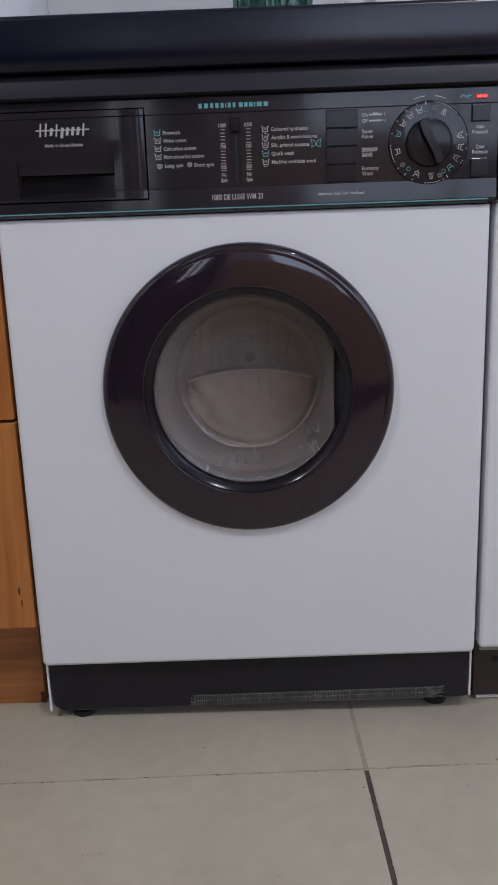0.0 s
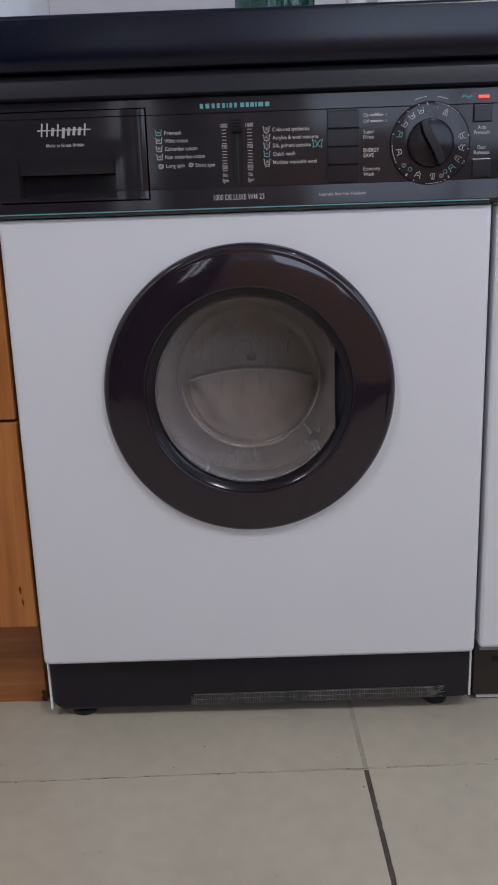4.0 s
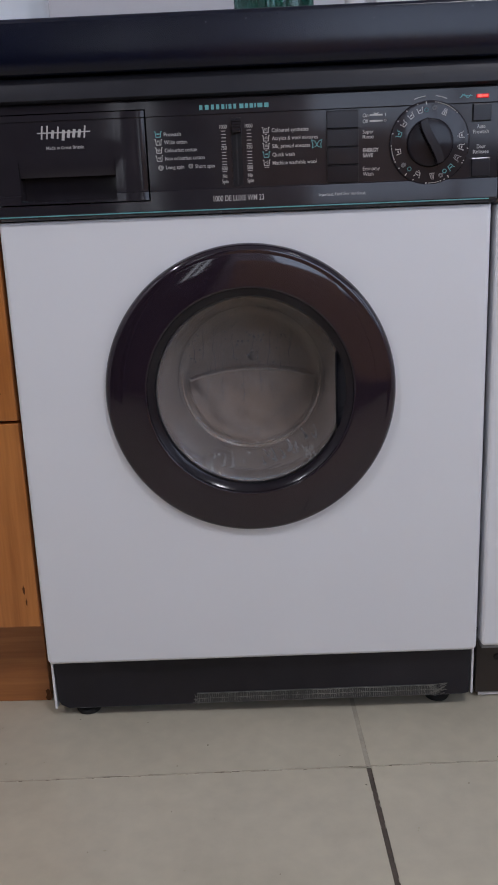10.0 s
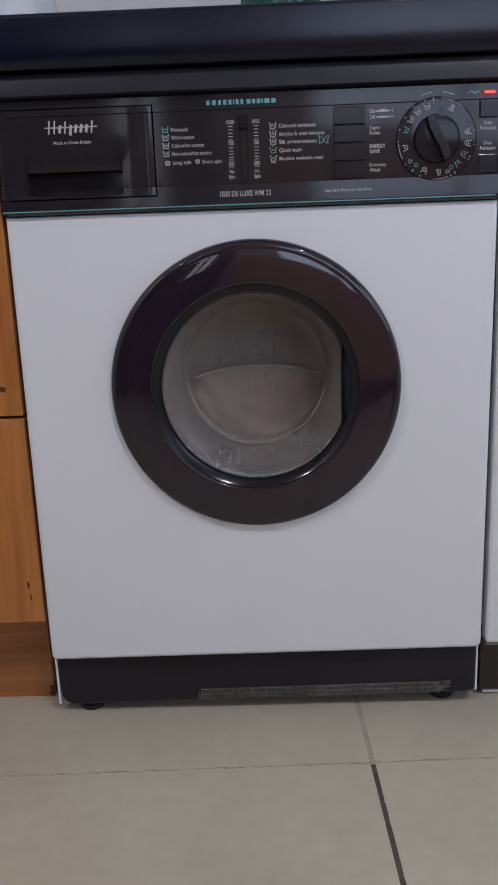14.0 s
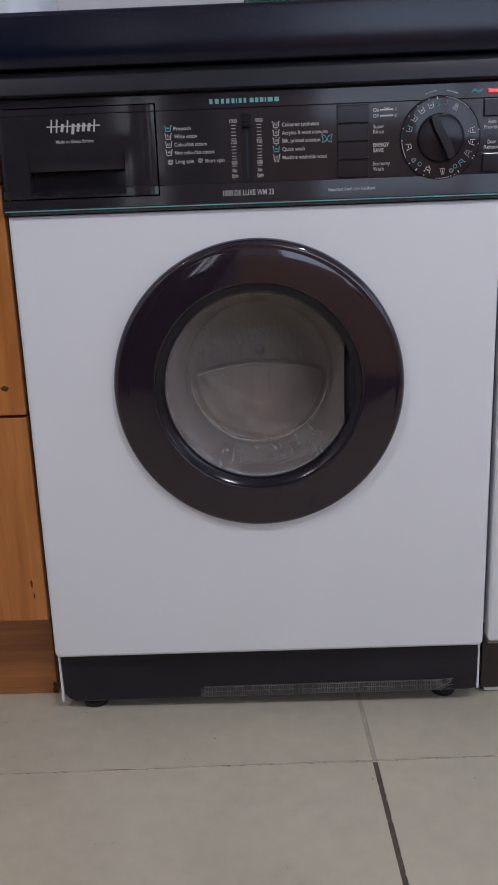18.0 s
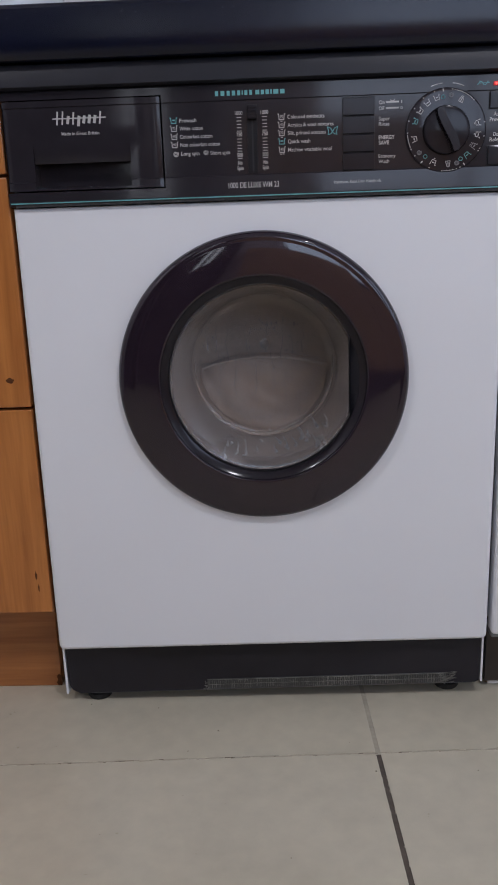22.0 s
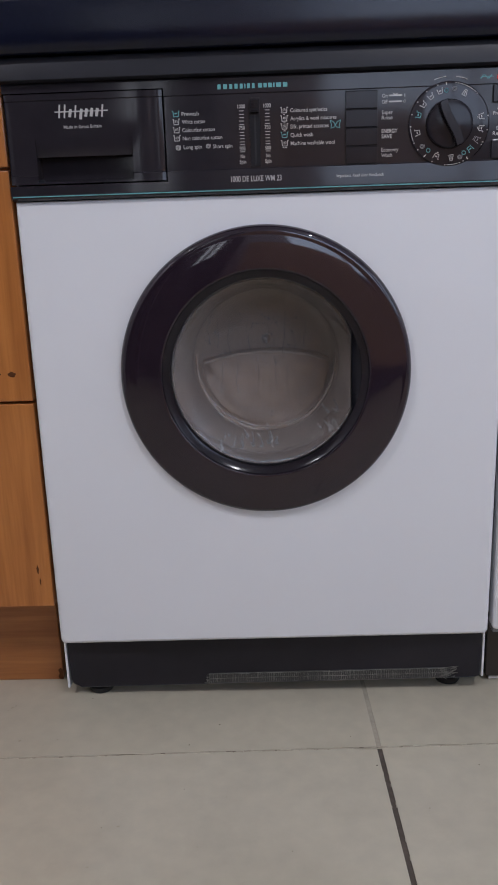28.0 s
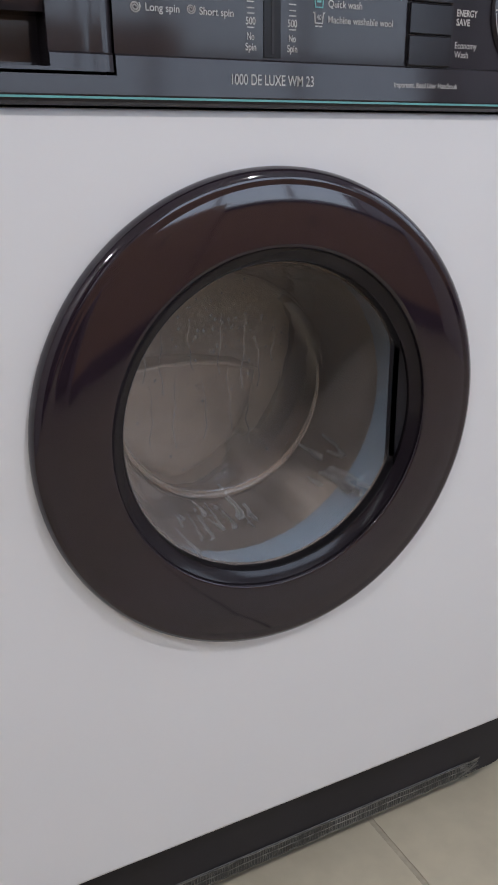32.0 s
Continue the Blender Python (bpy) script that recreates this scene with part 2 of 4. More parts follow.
M_WALL = material("pale_wall_paint", (0.66, 0.64, 0.66), 0.7, vary=0.03, scale=12, bump=0.1, bump_scale=150)
M_CEIL = material("ceiling_paint", (0.80, 0.80, 0.80), 0.8, vary=0.02, scale=10, bump=0.1)
M_BROWN = material("dark_brown_board", (0.03, 0.021, 0.016), 0.4, vary=0.2, scale=30)
M_RUBBER = material("black_rubber", (0.012, 0.012, 0.012), 0.7, vary=0.2, scale=80)
M_LAMPGLOW = material("lamp_diffuser", (1.0, 0.97, 0.93), 0.5, vary=0.02, emit=12.0)
M_RAIL = material("grey_rail_metal", (0.22, 0.22, 0.23), 0.4, metal=0.4, vary=0.1)
M_CHROME = material("chrome", (0.7, 0.7, 0.72), 0.2, metal=1.0, vary=0.05)
M_WOOD_DARK = wood_material("brown_cabinet_wood", (0.82, 0.50, 0.28), (0.70, 0.40, 0.20), 2)
M_PANEGLOW = material("daylit_pane", (0.86, 0.92, 1.0), 0.2, vary=0.02, emit=2.2)
M_CERAMIC = material("white_ceramic", (0.72, 0.74, 0.76), 0.2, vary=0.03, scale=20)
M_GREENGLASS = glass_material("green_glass", (0.10, 0.32, 0.27), 0.03)
M_DUST = material("grey_dust", (0.30, 0.29, 0.28), 0.8, vary=0.2, scale=300)
M_PLASTIC = material("white_plastic", (0.78, 0.77, 0.76), 0.4, vary=0.03, scale=30)


# ---- mesh helpers ----
def part(name, bm, mat, parent=None, label="", smooth=None):
    me = bpy.data.meshes.new(name)
    bm.to_mesh(me)
    bm.free()
    me.materials.append(mat)
    if smooth is not None:
        for p in me.polygons:
            p.use_smooth = True
        me.set_sharp_from_angle(angle=radians(smooth))
    ob = new(name, me)
    if parent:
        ob.parent = parent
    if label:
        ob["label"] = label
    return ob


def thing(name, label, category, group="", kind=""):
    return tagged(new(name), label, category, group, kind)


def box(x0, x1, y0, y1, z0, z1, bevel=0.0, seg=2, bm=None):
    b = bmesh.new()
    bmesh.ops.create_cube(b, size=1)
    for v in b.verts:
        v.co = Vector(((x0 + x1) / 2 + v.co.x * (x1 - x0), (y0 + y1) / 2 + v.co.y * (y1 - y0), (z0 + z1) / 2 + v.co.z * (z1 - z0)))
    if bevel:
        bmesh.ops.bevel(b, geom=b.edges[:], offset=bevel, segments=seg, affect="EDGES", profile=0.5)
    if bm is None:
        return b
    return merge(bm, b)


def merge(bm, other):
    me = bpy.data.meshes.new("tmp")
    other.to_mesh(me)
    other.free()
    bm.from_mesh(me)
    bpy.data.meshes.remove(me)
    return bm


def lathe(profile, seg=96, cx=0.0, cz=0.0, closed=False, shape=None):
    """Turns (radius, y) points round an axis along y through (cx, cz). shape(r, angle) may bend the outline."""
    bm = bmesh.new()
    rings = []
    for r, y in profile:
        ring = []
        if r < 1e-6:
            ring = [bm.verts.new((cx, y, cz))]
        else:
            for i in range(seg):
                a = 2 * math.pi * i / seg
                x, z = r * math.cos(a), r * math.sin(a)
                if shape:
                    x, z = shape(x, z, r)
                ring.append(bm.verts.new((cx + x, y, cz + z)))
        rings.append(ring)
    if closed:
        rings.append(rings[0])
    for a, b in zip(rings, rings[1:]):
        if len(a) == 1 and len(b) == 1:
            continue
        for i in range(seg):
            j = (i + 1) % seg
            if len(a) == 1:
                bm.faces.new((a[0], b[j], b[i]))
            elif len(b) == 1:
                bm.faces.new((a[i], a[j], b[0]))
            else:
                bm.faces.new((a[i], a[j], b[j], b[i]))
    bmesh.ops.recalc_face_normals(bm, faces=bm.faces[:])
    return bm


def extrude_x(profile, x0, x1):
    """A bar along x with a closed (y, z) outline."""
    bm = bmesh.new()
    a = [bm.verts.new((x0, y, z)) for y, z in profile]
    b = [bm.verts.new((x1, y, z)) for y, z in profile]
    n = len(profile)
    bm.faces.new(a)
    bm.faces.new(b[::-1])
    for i in range(n):
        bm.faces.new((a[i], b[i], b[(i + 1) % n], a[(i + 1) % n]))
    bmesh.ops.recalc_face_normals(bm, faces=bm.faces[:])
    return bm


def tube(points, radius, seg=8, bm=None, taper=None):
    """A round strand through points."""
    b = bm or bmesh.new()
    pts = [Vector(p) for p in points]
    rings = []
    for i, p in enumerate(pts):
        d = (pts[min(i + 1, len(pts) - 1)] - pts[max(i - 1, 0)]).normalized()
        u = d.orthogonal().normalized()
        w = d.cross(u)
        r = radius * (taper[i] if taper else 1)
        rings.append([b.verts.new(p + r * (math.cos(2 * math.pi * k / seg) * u + math.sin(2 * math.pi * k / seg) * w)) for k in range(seg)])
    for q, s in zip(rings, rings[1:]):
        for k in range(seg):
            try:
                b.faces.new((q[k], q[(k + 1) % seg], s[(k + 1) % seg], s[k]))
            except ValueError:
                pass
    b.faces.new(rings[0][::-1])
    b.faces.new(rings[-1])
    return b


def stroke(bm, pts, w, y, depth=0.0003):
    """A flat printed line of width w through (x, z) points, facing -y."""
    for (xa, za), (xb, zb) in zip(pts, pts[1:]):
        d = Vector((xb - xa, zb - za))
        if d.length < 1e-7:
            continue
        d.normalize()
        n = Vector((-d.y, d.x)) * w / 2
        e = d * min(w, 0.002) * 0.3
        q = [(xa - e.x + n.x, za - e.y + n.y), (xb + e.x + n.x, zb + e.y + n.y), (xb + e.x - n.x, zb + e.y - n.y), (xa - e.x - n.x, za - e.y - n.y)]
        f = [bm.verts.new((x, y, z)) for x, z in q]
        bm.faces.new(f)
    return bm


def arc_pts(cx, cz, r, a0, a1, n=12):
    """Points on a circle; angles in degrees clockwise from the top."""
    return [(cx + r * math.sin(radians(a0 + (a1 - a0) * i / n)), cz + r * math.cos(radians(a0 + (a1 - a0) * i / n))) for i in range(n + 1)]


def lettering(name, words, x0, x1, zc, h, y, mat, parent, bold=0.008):
    """Words in the built-in font, fitted to x0..x1 and a capital height h about zc, facing -y."""
    cu = bpy.data.curves.new(name, "FONT")
    cu.body = words
    cu.offset = bold
    tmp = bpy.data.objects.new(name, cu)
    scene.collection.objects.link(tmp)
    me = bpy.data.meshes.new_from_object(tmp.evaluated_get(bpy.context.evaluated_depsgraph_get()))
    bpy.data.objects.remove(tmp)
    bpy.data.curves.remove(cu)
    xs = [v.co.x for v in me.vertices]
    lo, hi = min(xs), max(xs)
    cap = 0.69
    for v in me.vertices:
        v.co = Vector((x0 + (v.co.x - lo) / (hi - lo) * (x1 - x0), y, zc + (v.co.y / cap - 0.5) * h))
    me.materials.clear()
    me.materials.append(mat)
    ob = new(name, me)
    ob.parent = parent
    return ob


# ---- the room ----
def structure(name, bm, mat, label, category, smooth=None):
    return tagged(part(name, bm, mat, None, "", smooth), label, category, "", "structure")


X0, X1, Y0, Y1, CEIL = -1.7, 2.3, -2.6, 0.64, 2.36
floor = structure("floor", box(X0, X1, Y0, Y1, -0.06, -0.0008), M_GROUT, "beige ceramic tiled kitchen floor with pale grout joints", "floor")
structure("ceiling", box(X0, X1, Y0, Y1, CEIL, CEIL + 0.1), M_CEIL, "plain white painted kitchen ceiling", "ceiling")
structure("wall_north", box(X0, X1, Y1, Y1 + 0.1, 0, CEIL), M_WALL, "pale lilac grey painted wall behind the worktop", "wall")
bm = box(X0, 0.2, Y0 - 0.1, Y0, 0, CEIL)
box(2.2, X1, Y0 - 0.1, Y0, 0, CEIL, bm=bm)
box(0.2, 2.2, Y0 - 0.1, Y0, 0, 0.98, bm=bm)
box(0.2, 2.2, Y0 - 0.1, Y0, 2.05, CEIL, bm=bm)
structure("wall_south", bm, M_WALL, "plain pale painted wall with a window opposite the machine", "wall")
window2 = tagged(new("window_2"), "white framed window over the opposite worktop", "window", "", "structure")
for a, b, c, d in ((0.2, 0.25, 0.98, 2.05), (2.15, 2.2, 0.98, 2.05), (0.25, 2.15, 0.98, 1.03), (0.25, 2.15, 2.0, 2.05), (0.86, 0.90, 1.03, 2.0), (1.50, 1.54, 1.03, 2.0)):
    part("window_frame", box(a, b, Y0 - 0.06, Y0 - 0.015, c, d, 0.004), M_PLASTIC, window2)
pane = part("pane", box(0.25, 2.15, Y0 - 0.05, Y0 - 0.045, 1.03, 2.0), glass_material("window_glass", (1, 1, 1)), window2)
pane.visible_shadow = False
structure("wall_west", box(X0 - 0.1, X0, Y0, Y1, 0, CEIL), M_WALL, "plain pale painted side wall", "wall")
bm = box(X1, X1 + 0.1, Y0, -1.5, 0, CEIL)
box(X1, X1 + 0.1, -0.3, Y1, 0, CEIL, bm=bm)
box(X1, X1 + 0.1, -1.5, -0.3, 0, 0.95, bm=bm)
box(X1, X1 + 0.1, -1.5, -0.3, 2.05, CEIL, bm=bm)
structure("wall_east", bm, M_WALL, "pale painted side wall with a window opening", "wall")
window = tagged(new("window_1"), "white framed window giving cool daylight", "window", "", "structure")
for a, b, c, d in ((-1.5, -1.44, 0.95, 2.05), (-0.36, -0.3, 0.95, 2.05), (-1.44, -0.36, 0.95, 1.01), (-1.44, -0.36, 1.99, 2.05)):
    part("window_frame", box(X1 + 0.02, X1 + 0.07, a, b, c, d, 0.004), M_PLASTIC, window)
pane = part("pane", box(X1 + 0.044, X1 + 0.05, -1.44, -0.36, 1.01, 1.99), glass_material("window_glass", (1, 1, 1)), window)
pane.visible_shadow = False

# ceiling lights
for lx, ly in LAMPS:
    lamp = thing("downlight", "small round recessed ceiling downlight switched on", "ceiling light", "downlights in the ceiling")
    part("trim_ring", lathe([(0.034, 0.0), (0.036, 0.006), (0.050, 0.006), (0.052, 0.0)], 40, closed=True), M_PLASTIC, lamp, "", 30).matrix_basis = pose(lx, ly, CEIL, -90)
    part("bulb", lathe([(0, 0.002), (0.034, 0.002), (0.034, 0.0), (0, 0.0)], 32), M_LAMPGLOW, lamp).matrix_basis = pose(lx, ly, CEIL, -90)

# wooden base units with a dark worktop on the opposite wall, seen mirrored in the door
def base_unit(x0, x1):
    t = thing("base_unit", "brown wooden kitchen base unit against the opposite wall", "cabinet", "base units on the opposite wall")
    part("body", box(x0, x1, Y0 + 0.005, Y0 + 0.55, 0.12, 0.865, 0.002), M_WOOD_V, t)
    part("plinth", box(x0, x1, Y0 + 0.005, Y0 + 0.5, 0.0, 0.12), M_BROWN, t)
    for a, b in ((0.125, 0.68), (0.685, 0.86)):
        d = part("door" if a < 0.5 else "drawer_front", box(x0 + 0.003, x1 - 0.003, Y0 + 0.552, Y0 + 0.572, a, b, 0.003), M_WOOD_DARK, t)
        xm, zm = (x1 - 0.05, b - 0.12) if a < 0.5 else ((x0 + x1) / 2, (a + b) / 2)
        part("handle", tube([(xm, Y0 + 0.57, zm - 0.05), (xm, Y0 + 0.595, zm - 0.045), (xm, Y0 + 0.595, zm + 0.045), (xm, Y0 + 0.57, zm + 0.05)], 0.005), M_CHROME, d)
    return t


for i in range(3):
    base_unit(0.76 + i * 0.51, 1.27 + i * 0.51)
tagged(part("worktop", box(0.76, X1, Y0 + 0.005, Y0 + 0.6, 0.868, 0.908, 0.006), M_WORKTOP), "black laminate worktop on the opposite base units", "worktop")
tall = thing("cupboard", "waist high honey brown wooden cupboard against the opposite wall", "cupboard")
part("body", box(-0.1, 0.75, Y0 + 0.005, Y0 + 0.55, 0.12, 1.04, 0.003), M_WOOD_V, tall)
part("plinth", box(-0.1, 0.75, Y0 + 0.005, Y0 + 0.5, 0.0, 0.119), M_BROWN, tall)
for a, b in ((-0.097, 0.323), (0.327, 0.747)):
    d = part("door", box(a, b, Y0 + 0.552, Y0 + 0.572, 0.125, 1.035, 0.003), M_WOOD_DARK, tall)
    part("handle", tube([(a + 0.05, Y0 + 0.57, 0.74), (a + 0.05, Y0 + 0.595, 0.75), (a + 0.05, Y0 + 0.595, 0.87), (a + 0.05, Y0 + 0.57, 0.88)], 0.005), M_CHROME, d)

# unseen dark cupboard, added so the worktop edge mirrors dark at its left
dark_block = thing("unseen_dark_cupboard", "unseen dark brown cupboard added to darken reflections in the worktop edge", "cupboard")
part("body", box(-1.69, -1.08, Y0 + 0.005, Y0 + 0.5, 0.1, 2.2, 0.003), M_BROWN, dark_block)
part("plinth", box(-1.69, -1.08, Y0 + 0.005, Y0 + 0.45, 0.0, 0.099), M_BROWN, dark_block)
for a, b in ((0.104, 1.20), (1.204, 2.196)):
    d = part("door", box(-1.687, -1.083, Y0 + 0.502, Y0 + 0.520, a, b, 0.003), M_BROWN, dark_block)
    part("handle", tube([(-1.13, Y0 + 0.518, 1.1 if a < 1 else 1.3), (-1.13, Y0 + 0.54, 1.11 if a < 1 else 1.31), (-1.13, Y0 + 0.54, 1.17 if a < 1 else 1.37), (-1.13, Y0 + 0.518, 1.18 if a < 1 else 1.38)], 0.005), M_CHROME, d)

# glazed door in the opposite wall, two narrow panes
door1 = tagged(new("door_1"), "dark brown door with two narrow bright panes", "door", "", "structure")
part("leaf", box(-1.05, -0.2, Y0 + 0.002, Y0 + 0.04, 0.005, 2.0, 0.003), M_BROWN, door1)
for x in (-0.575, -0.465):
    part("pane", box(x, x + 0.055, Y0 + 0.041, Y0 + 0.045, 0.9, 1.75, 0.001), M_PANEGLOW, door1, "narrow pane bright with daylight")


# ---- worktop run ----
WT0, WT1 = 0.8490, 0.907
rr = 0.006
prof = [(-0.009, WT0), (-0.009, WT1)]
prof += [(-0.027 + rr - rr * math.sin(radians(a)), WT1 - rr + rr * math.cos(radians(a))) for a in range(0, 91, 15)]
prof += [(-0.018 - 0.009 * math.cos(radians(a)), 0.877 - (0.877 - WT0) * math.sin(radians(a))) for a in range(0, 91, 9)]
top = thing("worktop", "black laminate worktop with a rounded front edge", "worktop")
part("slab", box(X0, X1, -0.009, Y1, WT0, WT1), M_WORKTOP, top)
part("front_edge", extrude_x(prof, X0, X1), M_WORKTOP, top, "rounded black front edge", 40)


# ---- wooden drawer unit beside the machine ----
unit = thing("drawer_unit", "honey pine kitchen drawer unit with knotty fronts", "cabinet")
UX1 = -0.3022
part("body", box(-0.88, UX1 - 0.004, 0.024, 0.56, 0.1515, 0.8485, 0.001), M_WOOD_V, unit)
for a, b in ((0.1515, 0.4393), (0.4431, 0.7263), (0.7301, 0.8465)):
    f = part("drawer_front", box(-0.878, UX1, 0.003, 0.023, a, b, 0.0014), M_WOOD_V, unit)
    part("handle", tube([(-0.66, 0.003, b - 0.05), (-0.66, -0.018, b - 0.05), (-0.54, -0.018, b - 0.05), (-0.54, 0.003, b - 0.05)], 0.005), M_STEEL, f)
part("plinth", box(-0.88, -0.318, 0.0635, 0.085, 0.0, 0.1505, 0.0015), M_WOOD_H, unit, "chipped dark pine plinth board")


# ---- neighbouring white appliance ----
nb = thing("dishwasher", "white built under kitchen appliance beside the machine", "dishwasher")
part("body", box(0.308, 0.90, 0.03, 0.58, 0.112, 0.8485, 0.003), M_ENAMEL, nb)
part("door", box(0.304, 0.904, 0.0, 0.028, 0.1045, 0.69, 0.005, 3), M_ENAMEL, nb)
part("bottom_rail", box(0.3065, 0.902, 0.010, 0.039, 0.0962, 0.1038, 0.001), M_RAIL, nb, "grey metal rail under the door")
part("fascia", box(0.306, 0.902, -0.002, 0.028, 0.694, 0.847, 0.004), M_FASCIA, nb)
part("plinth", box(0.308, 0.90, 0.04, 0.055, 0.0095, 0.0955, 0.001), M_BROWN, nb, "dark brown plinth board")
part("bottom_strip", box(0.3135, 0.90, 0.0435, 0.0465, 0.0025, 0.0072, 0.0008), M_PLASTIC, nb, "white strip along the floor")
for x in (0.36, 0.85):
    part("foot", lathe([(0, 0.0), (0.018, 0.0), (0.018, 0.02), (0, 0.02)], 16), M_RUBBER, nb).matrix_basis = pose(x, 0.2, 0.0, 90) @ pose(0, 0, 0)


# ---- washing machine ----
CZ = 0.4710
wm = thing("washing_machine", "white front loading washing machine with black control panel and round door", "washing machine")


def front_panel():
    """White steel front with rolled edges and a round opening."""
    x, z0, z1, r = 0.2975, 0.0985, 0.6895, 0.005
    n = 96
    bm = bmesh.new()

    def edge(a, inset):
        """Where the ray at angle a leaves the panel's outline, which has small round corners."""
        hx, lo, hi, rad = x - inset, z0 + inset - CZ, z1 - inset - CZ, 0.0075
        c, s = math.cos(a), math.sin(a)
        k = min(hx / abs(c) if abs(c) > 1e-9 else 9, (hi / s) if s > 1e-9 else 9, (lo / s) if s < -1e-9 else 9)
        px, pz = k * c, k * s
        if s < 0 and abs(px) > hx - rad and pz < lo + rad:
            ox, oz = math.copysign(hx - rad, c), lo + rad
            b = ox * c + oz * s
            k = b + math.sqrt(max(0.0, b * b - ox * ox - oz * oz + rad * rad))
            px, pz = k * c, k * s
        return px, CZ + pz
    angs = [2 * math.pi * i / n for i in range(n)]
    for xx in (-x, x):
        mid = math.atan2(z0 - CZ, xx) % (2 * math.pi)
        angs += [mid + radians(0.16 * k) for k in range(-8, 9)]
        angs.append(math.atan2(z1 - CZ, xx) % (2 * math.pi))
    angs = sorted(set(round(a, 9) for a in angs))
    loops = []
    loops.append([bm.verts.new((0.168 * math.cos(a), 0.02, CZ + 0.168 * math.sin(a))) for a in angs])
    loops.append([bm.verts.new((0.17 * math.cos(a), 0.0, CZ + 0.17 * math.sin(a))) for a in angs])
    for k in range(4):
        t = radians(30 * k)
        loops.append([])
        for a in angs:
            ex, ez = edge(a, r * (1 - math.sin(t)))
            loops[-1].append(bm.verts.new((ex, r * (1 - math.cos(t)), ez)))
    loops.append([bm.verts.new((edge(a, 0)[0], 0.017, edge(a, 0)[1])) for a in angs])
    m = len(angs)
    for p, q in zip(loops, loops[1:]):
        for i in range(m):
            bm.faces.new((p[i], p[(i + 1) % m], q[(i + 1) % m], q[i]))
    # the lower edge hangs a little towards one corner
    for v in bm.verts:
        if v.co.z < z0 + 0.02:
            v.co.z -= 0.0048 * (0.45 - v.co.x / (2 * x))
    bmesh.ops.recalc_face_normals(bm, faces=bm.faces[:])
    for f in bm.faces:
        if abs(f.normal.y) > 0.9 and f.normal.y > 0 and f.calc_center_median().y < 0.01:
            bmesh.ops.reverse_faces(bm, faces=bm.faces[:])
            break
    return bm


for p in part("front_panel", front_panel(), M_ENAMEL, wm, "white enamelled steel front panel", 35).data.polygons:
    if abs(p.normal.y) > 0.9999:
        p.use_smooth = False
part("side_panel", box(-0.2988, -0.2955, 0.0175, 0.55, 0.014, 0.822, 0.0008), M_ENAMEL, wm)
part("side_panel", box(0.2955, 0.2985, 0.0175, 0.55, 0.0225, 0.822, 0.0008), M_ENAMEL, wm)
part("back_panel", box(-0.295, 0.295, 0.546, 0.55, 0.03, 0.82), M_ENAMEL, wm)
lid = [(0.55, 0.8475)] + [(-0.006 - 0.006 * math.sin(radians(a)), 0.8425 + 0.005 * math.cos(radians(a))) for a in range(0, 76, 15)] + [(-0.0145, 0.8228), (-0.012, 0.8208), (0.55, 0.8208)]
part("lid", extrude_x(lid, -0.2985, 0.2985), M_LID, wm, "black plastic lid edge", 40)

# kick board with feet and tape
bm = bmesh.new()
outline = [(-0.2950, 0.0975), (-0.2928, 0.027), (-0.2890, 0.0205), (-0.280, 0.0155), (0.288, 0.0220), (0.2935, 0.0245), (0.2945, 0.0975)]
fr = [bm.verts.new((x, 0.018, z)) for x, z in outline]
bk = [bm.verts.new((x, 0.034, z)) for x, z in outline]
bm.faces.new(fr)
bm.faces.new(bk[::-1])
for i in range(7):
    bm.faces.new((fr[i], bk[i], bk[(i + 1) % 7], fr[(i + 1) % 7]))
bmesh.ops.recalc_face_normals(bm, faces=bm.faces[:])
kick = part("kick_board", bm, M_KICK, wm, "matt black kick board")
for x, y in ((-0.2545, 0.0395), (0.2545, 0.0500), (-0.257, 0.5), (0.260, 0.5)):
    foot = part("foot", lathe([(0, 0.0), (0.0165, 0.0), (0.018, -0.003), (0.0175, -0.008), (0.012, -0.0102), (0, -0.0102)], 24), M_RUBBER, wm, "black rubber foot", 40)
    foot.matrix_basis = pose(x, y, 0.0005, -90)


# ---- control panel ----
FY = -0.002
SET = (0, -0.0028, -0.0022)
fascia_prof = [(0.016, 0.6925), (0.0, 0.6925), (-0.0035, 0.6945), (-0.0050, 0.6985), (-0.0036, 0.7200), (FY, 0.7212), (FY, 0.8028), (-0.0032, 0.8038), (-0.0032, 0.8200), (-0.0015, 0.8222), (0.024, 0.8222)]


def fascia_mesh():
    """The moulded panel, with the drawer's bay left open."""
    bm = extrude_x(fascia_prof, -0.1095, 0.301)
    low = [(0.016, 0.6925), (0.0, 0.6925), (-0.0035, 0.6945), (-0.0050, 0.6985), (-0.0044, 0.7090), (0.024, 0.7090)]
    top = [(0.024, 0.8120), (-0.0032, 0.8120), (-0.0032, 0.8200), (-0.0015, 0.8222), (0.024, 0.8222)]
    merge(bm, extrude_x(low, -0.2985, -0.1095))
    merge(bm, extrude_x(top, -0.2985, -0.1095))
    return bm


fascia = part("control_panel", fascia_mesh(), M_FASCIA, wm, "glossy black plastic control panel", 20)
fascia.location = SET
part("bay_back", box(-0.297, -0.11, 0.021, 0.026, 0.709, 0.812), M_HOLE, wm)
bm = bmesh.new()
stroke(bm, [(-0.2965, 0.6968), (0.291, 0.6968)], 0.0013, -0.0049)
part("green_line", bm, M_TEAL, fascia)


